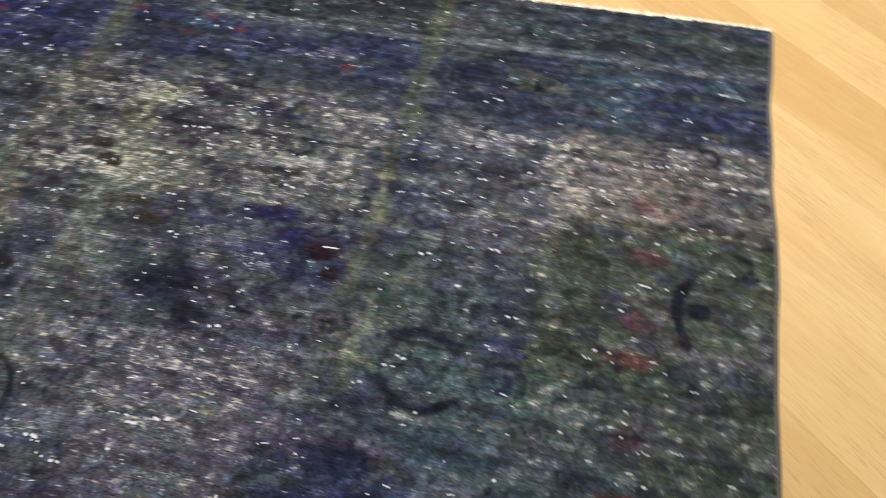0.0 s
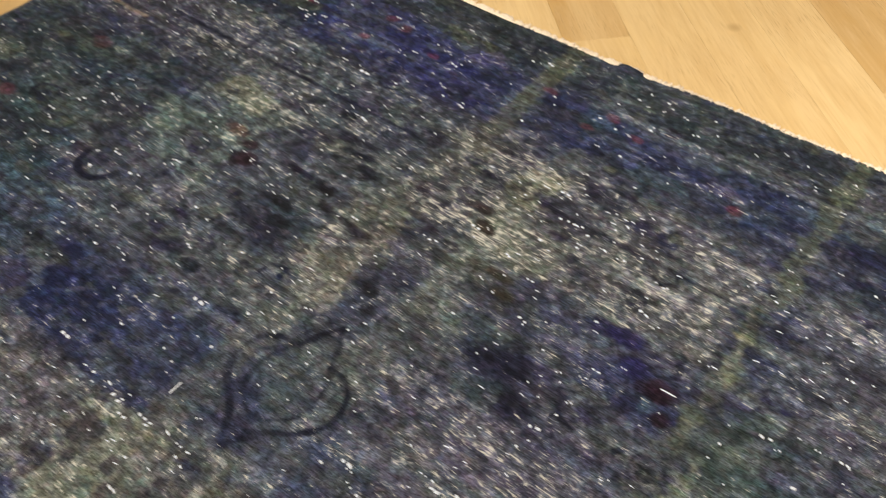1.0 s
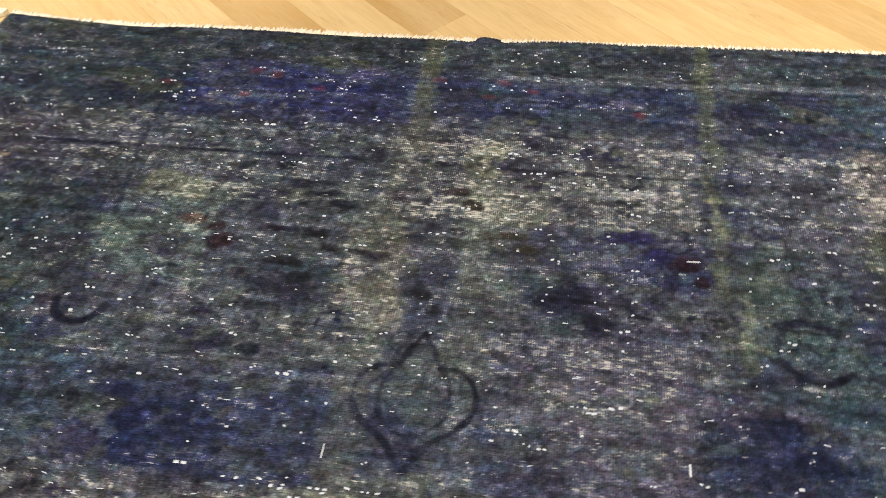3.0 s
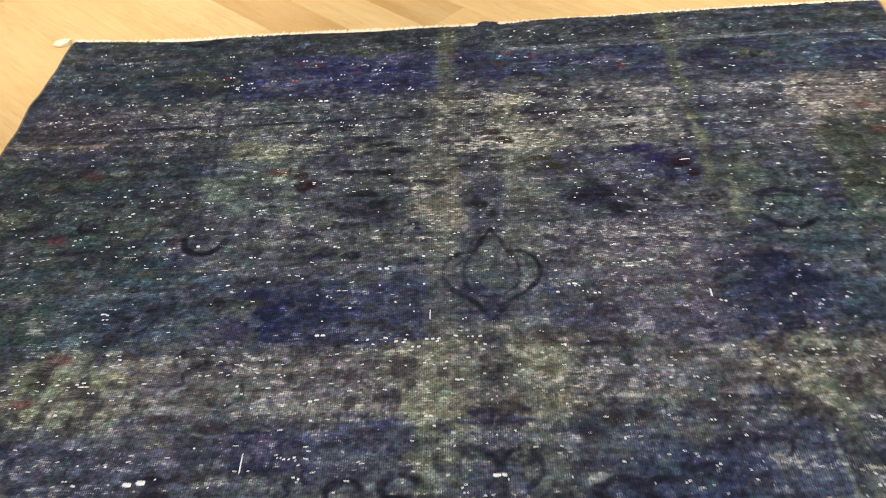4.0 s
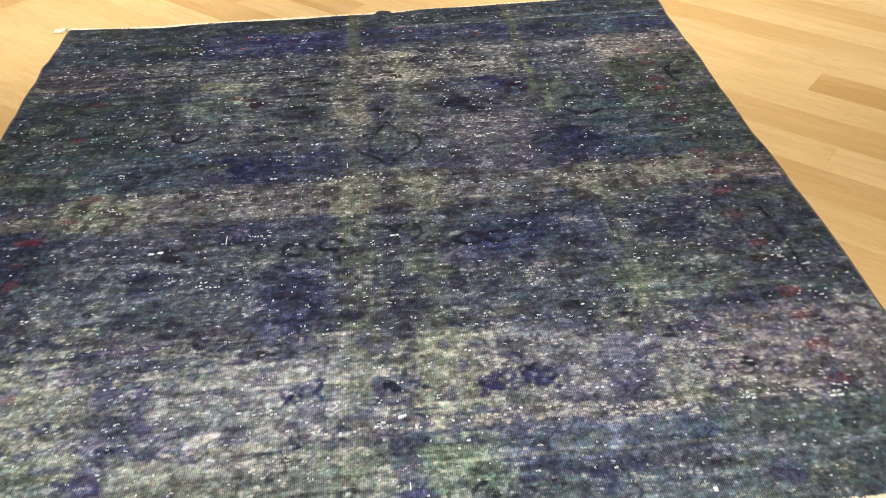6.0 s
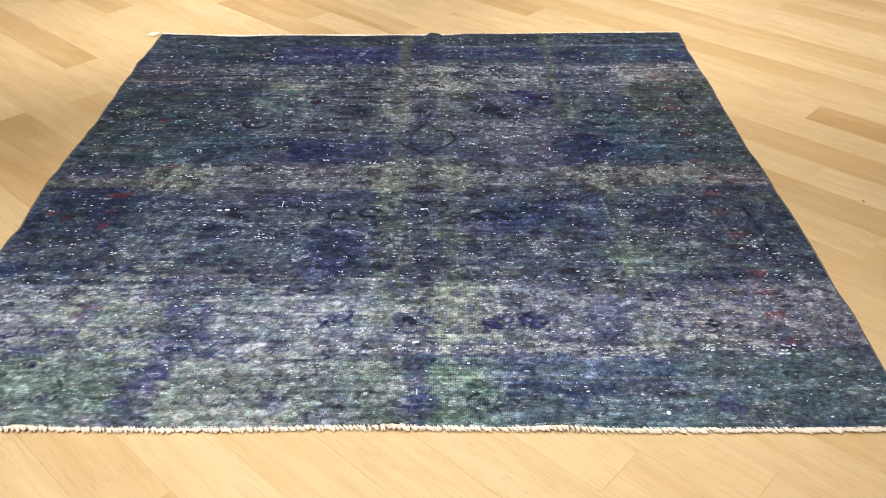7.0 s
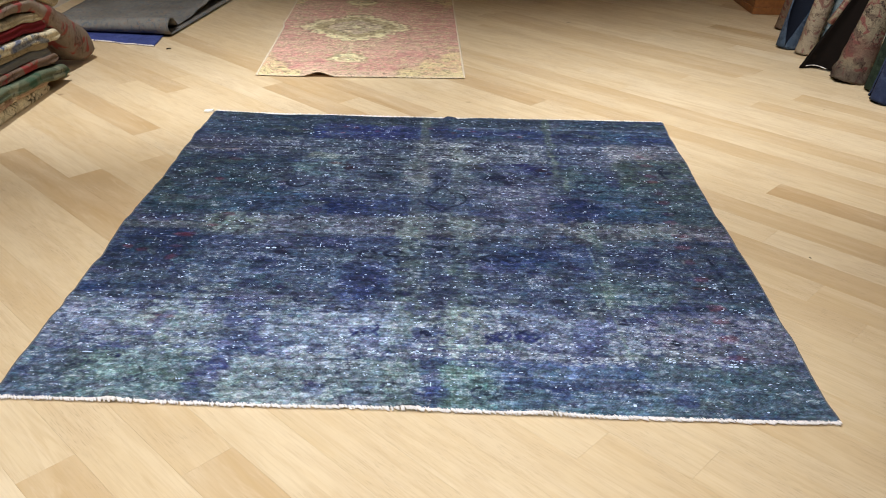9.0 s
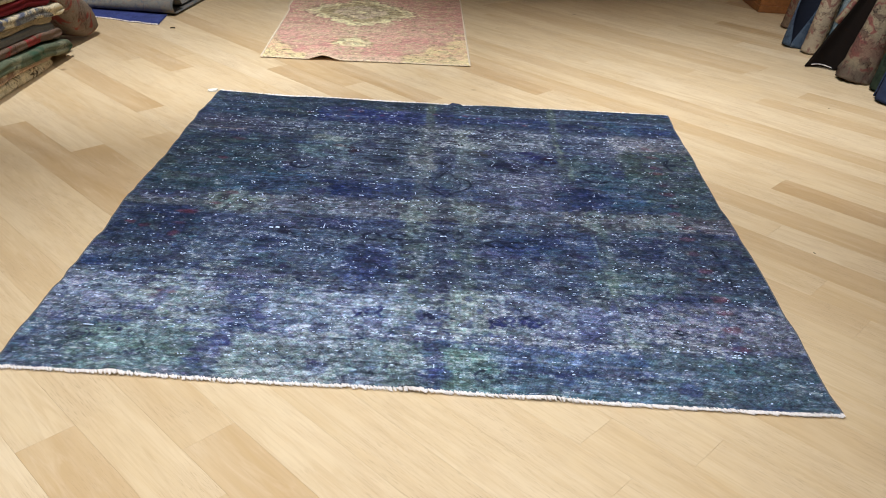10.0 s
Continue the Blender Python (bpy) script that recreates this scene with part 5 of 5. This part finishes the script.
FRAY = plain("frayed_cotton", srgb(176, 178, 172), 0.95, 200, 0.3)
IVORY_ROSE = carpet("ivory_rose_floral", srgb(146, 134, 112), srgb(126, 70, 70), srgb(98, 82, 72), srgb(30, 25, 27), 10.0, True)
standing_roll("carpet_roll", 3.435, 3.02, 0.116, 1.9, 11, -1, IVORY_ROSE, BACKING, "standing ivory carpet roll with rose flowers and a crumpled foot", 1, taper=0.35, crush=0.3)
standing_roll("carpet_roll", 3.375, 3.56, 0.062, 1.8, 9, 0, carpet("beige_rose_floral", srgb(172, 158, 136), srgb(128, 84, 78), srgb(144, 126, 108), srgb(96, 80, 70), 8), BACKING, "slim standing beige carpet roll with rose flowers", 2)
pale_roll = standing_roll("carpet_roll", 3.52, 3.60, 0.062, 1.8, 9, 0, carpet("pale_blue_pile", srgb(132, 148, 154), srgb(112, 132, 144), srgb(150, 160, 160), srgb(88, 104, 116), 12), BACKING, "slim standing pale blue carpet roll", 3)
standing_roll("carpet_roll", 3.455, 4.20, 0.058, 1.7, 10, 0, carpet("umber_floral", srgb(118, 98, 80), srgb(110, 62, 54), srgb(126, 104, 84), srgb(72, 58, 50), 12), BACKING, "slim standing umber carpet roll", 4)
standing_roll("carpet_roll", 3.505, 2.83, 0.066, 1.9, 8, 0, carpet("bottle_green_pile", srgb(44, 56, 44), srgb(54, 66, 52), srgb(38, 48, 40), srgb(30, 36, 30), 12), BACKING, "standing dark green carpet roll", 5)
standing_roll("carpet_roll", 3.462, 2.63, 0.082, 1.9, 9, 0, carpet("denim_pile", srgb(52, 62, 92), srgb(62, 74, 104), srgb(44, 52, 80), srgb(36, 40, 64), 12), BACKING, "standing denim blue carpet roll", 6)


def open_roll(name, x, y, radius, height, lean, mat, inner, label, facing):
    """A loosely rolled carpet whose two edges meet at the foot and part upwards, so that its inside, coloured dark for
    shade, shows.
    """
    rows, steps = 18, 40
    verts, faces = [], []
    for j in range(rows + 1):
        z = height * (j / rows) ** 1.6
        gap = radians(1 + 78 * min(1.0, max(0.0, z - 0.03) / 0.30))
        for k in range(steps + 1):
            a = facing + gap + (2 * math.pi - 2 * gap) * k / steps
            rad = radius * (1 + 0.06 * noise.noise(Vector((math.cos(a), math.sin(a), z * 4))))
            verts.append((rad * math.cos(a), rad * 0.8 * math.sin(a), z + 0.003))
    w = steps + 1
    for j in range(rows):
        for k in range(steps):
            a = j * w + k
            faces.append((a, a + 1, a + 1 + w, a + w))
    me = mesh_of(name, verts, faces, mat)
    me.materials.append(inner)
    ob = tagged(new(name, me), label, "carpet roll", "standing carpet rolls")
    s = ob.modifiers.new("thickness", "SOLIDIFY")
    s.thickness, s.offset, s.material_offset = 0.009, -1.0, 1
    ob.matrix_world = pose(x, y, 0, 0, lean, 0)
    return ob


part("frayed_edge", tube_mesh("frayed_edge", [(-0.062 + 0.006 * math.sin(2.3 * k), -0.012, 0.02 + 0.02 * k) for k in range(44)], 0.006, FRAY, 6, 0.9), pale_roll, "frayed off-white edge")
# the shade inside the open roll, given as a dark navy base colour
SHADED_IN = plain("shaded_navy_inside", srgb(34, 38, 50), 0.95, 260, 0.3)
open_roll("carpet_roll", 3.33, 3.70, 0.078, 1.7, 9, carpet("steel_blue_pile", srgb(76, 92, 112), srgb(90, 104, 122), srgb(64, 76, 96), srgb(46, 54, 70), 12), SHADED_IN, "loosely rolled steel blue carpet, inside coloured dark as shade", radians(-125))

# a carpet standing with one corner splayed out, its dark back to the room
rows, cols = 22, 18
verts, faces = [], []
for j in range(rows + 1):
    z = 1.8 * (j / rows) ** 1.5
    t = min(1.0, z / 0.75)
    a0 = Vector((3.235 + 0.43 * t + 0.13 * max(0, z - 0.75), 3.235 + 0.08 * t, z + 0.004))
    a1 = Vector((3.46 + 0.25 * t + 0.13 * max(0, z - 0.75), 3.13 + 0.12 * t, z + 0.004))
    for k in range(cols + 1):
        s = k / cols
        p = a0.lerp(a1, s)
        p.y += 0.05 * math.sin(math.pi * s) * (1 - 0.3 * t)
        p.x += 0.01 * math.sin(math.pi * s * 2)
        verts.append(p)
for j in range(rows):
    for k in range(cols):
        a = j * (cols + 1) + k
        faces.append((a, a + 1, a + cols + 2, a + cols + 1))
flap_mesh = mesh_of("splayed_carpet", verts, faces, BACKING)
flap_mesh.materials.append(IVORY_ROSE)
flap = tagged(new("splayed_carpet"), "standing carpet with a splayed corner showing its dark back", "carpet roll", "standing carpet rolls")
back = part("back", flap_mesh, flap, "dark brown woven back")
s = back.modifiers.new("thickness", "SOLIDIFY")
s.thickness, s.offset, s.material_offset, s.material_offset_rim = 0.012, 1.0, 1, 0
rim = [Vector(verts[j * (cols + 1)]) + Vector((-0.010, 0.006, 0)) for j in range(6, rows + 1)]
part("turned_edge", tube_mesh("turned_edge", rim, 0.02, IVORY_ROSE, 8, 0.2), flap, "ivory floral edge turned over")
hem = [Vector((3.272 + 0.1 * k / 9, 3.228 + 0.02 * math.sin(math.pi * k / 9) - 0.055 * k / 9, 0.018 + 0.006 * math.sin(math.pi * k / 9))) for k in range(10)]
part("hem_thread", tube_mesh("hem_thread", hem, 0.0024, COTTON, 6, 0.4), flap, "loose white hem thread")

# ---- far things ----
WOOD = plain("honey_wood", srgb(142, 92, 50), 0.45, 40, 0.2)
plinth = tagged(new("wooden_plinth"), "low honey-brown wooden display plinth", "plinth")
body = part("body", box_mesh("body", (0.5, 0.8, 0.30), WOOD, 0.006, 2), plinth)
body.location = (0.25, 0.4, 0.16)
skirt = part("base_board", box_mesh("base_board", (0.516, 0.816, 0.05), WOOD, 0.004, 2), plinth)
skirt.location = (0.25, 0.4, 0.026)
plinth.location = (3.392, 4.64, 0)
lying = tube_mesh("rolled_carpet", [(0.04 * k + 0.0, 0.004 * math.sin(k), 0) for k in range(14)], 0.06, carpet("dark_umber_pile", srgb(52, 40, 34), srgb(72, 46, 40), srgb(44, 36, 32), srgb(30, 26, 24), 12), 20, 0.05)
lying_roll = tagged(new("rolled_carpet", lying), "dark rolled carpet lying on the grey carpet", "carpet roll")
lying_roll.location = (-1.29, 4.74, 0.062)

for x, y, size, turn in ((-0.565, 3.275, 1.0, 0), (3.09, 2.467, 0.4, 40), (2.438, 0.867, 0.35, 110)):
    scrap = tagged(new("fibre_scrap", tube_mesh("fibre_scrap", [(0.0, 0, 0.0), (0.008, 0.002, 0.001), (0.017, 0.001, 0.003), (0.026, 0.005, 0.001)], 0.0035, BACKING, 6, 0.4)), "tiny dark carpet fibre scrap lying on oak floor", "scrap")
    scrap.matrix_world = pose(x, y, 0.0035 * size, 0, 0, turn) @ Matrix.Diagonal((size, size, size, 1))


# ---- floor boards, one by one ----
TURN, PITCH, GAP = radians(-42.9), 0.139, 0.0004
cu, su = math.cos(TURN), math.sin(TURN)
board_rng = random.Random(5)
board_kinds = {}


def board_mesh(length):
    """A bevelled board of that length, shared by all boards as long."""
    if length not in board_kinds:
        hx, hy, c, z0 = length / 2 - GAP / 3, PITCH / 2 - GAP / 3, 0.0005, -0.012
        ring = ((-1, -1), (1, -1), (1, 1), (-1, 1))
        vs = [(sx * hx, sy * hy, z0) for sx, sy in ring] + [(sx * hx, sy * hy, -c * 0.6) for sx, sy in ring] + [(sx * (hx - c), sy * (hy - c), 0.0) for sx, sy in ring]
        fs = [(8, 9, 10, 11)] + [(k, (k + 1) % 4, 4 + (k + 1) % 4, 4 + k) for k in range(4)] + [(4 + k, 4 + (k + 1) % 4, 8 + (k + 1) % 4, 8 + k) for k in range(4)]
        board_kinds[length] = mesh_of("board", vs, fs, OAK, False)
    return board_kinds[length]


# rows whose end joints show: where the joint lies along the row, and the tones of the boards before and after it (0 brown, 1 pale)
SHOWN = {-1: (0.36, 0.75, 0.25), 0: (0.78, 0.6, 0.35), 1: (0.6, 0.4, 0.2), 2: (2.2, 0.8, 0.5), 3: (1.9, 0.6, 0.7), 4: (-1.64, 0.75, 0.12), 5: (-1.2, 0.78, 0.16), 6: (1.21, 0.72, 0.45), 7: (1.44, 0.62, 0.5),
         8: (-1.46, 0.14, 0.7), 9: (-1.0, 0.6, 0.66), 10: (-0.9, 0.66, 0.6), 11: (-0.6, 0.58, 0.62), 12: (-0.3, 0.48, 0.6), 13: (1.49, 0.36, 0.56), 14: (-1.65, 0.7, 0.14), 15: (-1.18, 0.2, 0.7), 16: (-0.75, 0.12, 0.55), 17: (-1.9, 0.5, 0.72), 19: (0.84, 0.72, 0.06), 20: (-0.49, 0.1, 0.7), 22: (0.2, 0.6, 0.68), 26: (0.29, 0.62, 0.3), 27: (1.1, 0.66, 0.55), 28: (-1.4, 0.6, 0.64), 35: (-1.2, 0.5, 0.55)}
# later joints of the same rows
NEXT = {4: (-0.16, 0.68), 5: (-0.24, 0.6), 14: (0.0, 0.55), 15: (0.55, 0.24), 16: (1.02, 0.85), 17: (0.3, 0.2), 8: (0.9, 0.6), 20: (1.4, 0.5), 19: (2.1, 0.5), 26: (1.7, 0.6)}


def clipped(poly):
    """The part of a polygon that lies inside the room."""
    for axis, limit, sign in ((0, X0, 1), (0, X1, -1), (1, Y0, 1), (1, Y1, -1)):
        out = []
        for a, b in zip(poly, poly[1:] + poly[:1]):
            da, db = sign * (a[axis] - limit), sign * (b[axis] - limit)
            if da >= 0:
                out.append(a)
            if da * db < 0:
                t = da / (da - db)
                out.append((a[0] + t * (b[0] - a[0]), a[1] + t * (b[1] - a[1])))
        poly = out
        if len(poly) < 3:
            return []
    return poly


boards = []
for row in range(-60, 75):
    mid = 0.062 + PITCH * (row + 0.5)
    joint, before, after = SHOWN.get(row, (board_rng.uniform(-0.9, 0.9), None, None))
    cuts = [(joint, after)]
    if row in NEXT:
        cuts.append(NEXT[row])
    while cuts[-1][0] < 9:
        cuts.append((round(cuts[-1][0] + board_rng.choice((1.3, 1.6, 1.8, 2.0, 2.0)), 2), None))
    first = joint
    while first > -9:
        length = board_rng.choice((1.3, 1.6, 1.8, 2.0, 2.0))
        first -= length
        cuts.insert(0, (round(first, 2), before))
        before = None
    for (lo, tone), (hi, _) in zip(cuts[:-1], cuts[1:]):
        named = tone is not None
        if not named:
            tone = board_rng.choice((0.3, 0.38, 0.45, 0.5, 0.55, 0.6, 0.65, 0.7, 0.78, 0.85))
        uc, half = (lo + hi) / 2, (hi - lo) / 2
        x, y = cu * uc - su * mid, su * uc + cu * mid
        corners = [(x + cu * vx - su * vy, y + su * vx + cu * vy) for vx, vy in ((-half, -PITCH / 2), (half, -PITCH / 2), (half, PITCH / 2), (-half, PITCH / 2))]
        if all(X0 <= a <= X1 and Y0 <= b <= Y1 for a, b in corners):
            boards.append((abs(x - 1.1) + 0.9 * abs(y - 1.6), x, y, round(hi - lo, 2), corners, tone))
        elif clipped(corners):
            boards.append((abs(x - 1.1) + 0.9 * abs(y - 1.6) if named else 99.0, x, y, 0, clipped(corners), tone))
boards.sort(key=lambda b: b[0])
rest_v, rest_f = [], []
for count, (far_off, x, y, length, corners, tone) in enumerate(boards):
    if count < 300 and far_off < 50:
        if length:
            me = board_mesh(length)
        else:  # cut off by a wall
            k = len(corners)
            local = [(cu * (a - x) + su * (b - y), cu * (b - y) - su * (a - x)) for a, b in corners]
            me = mesh_of("board", [(a, b, 0.0) for a, b in local] + [(a, b, -0.0115) for a, b in local], [tuple(range(k))] + [(m, k + m, k + (m + 1) % k, (m + 1) % k) for m in range(k)], OAK, False)
        ob = new("board", me)
        ob.color = (tone, tone, tone, 1)
        ob.matrix_world = pose(x, y, 0, 0, 0, math.degrees(TURN))
        ob.parent = floor
        ob.matrix_parent_inverse = Matrix.Translation(floor.location).inverted()
    else:
        start, k = len(rest_v), len(corners)
        rest_v += [(a, b, 0.0) for a, b in corners] + [(a, b, -0.0115) for a, b in corners]
        rest_f.append(tuple(range(start, start + k)))
        rest_f += [(start + m, start + k + m, start + k + (m + 1) % k, start + (m + 1) % k) for m in range(k)]
turned = Matrix.Rotation(-TURN, 4, "Z")
rest = part("board_rest", mesh_of("board_rest", [turned @ Vector(p) for p in rest_v], rest_f, OAK_REST, False), floor)
rest.matrix_parent_inverse = Matrix.Translation(floor.location).inverted()
rest.matrix_basis = pose(0, 0, 0, 0, 0, math.degrees(TURN))
tagged(rest, kind="stuff")
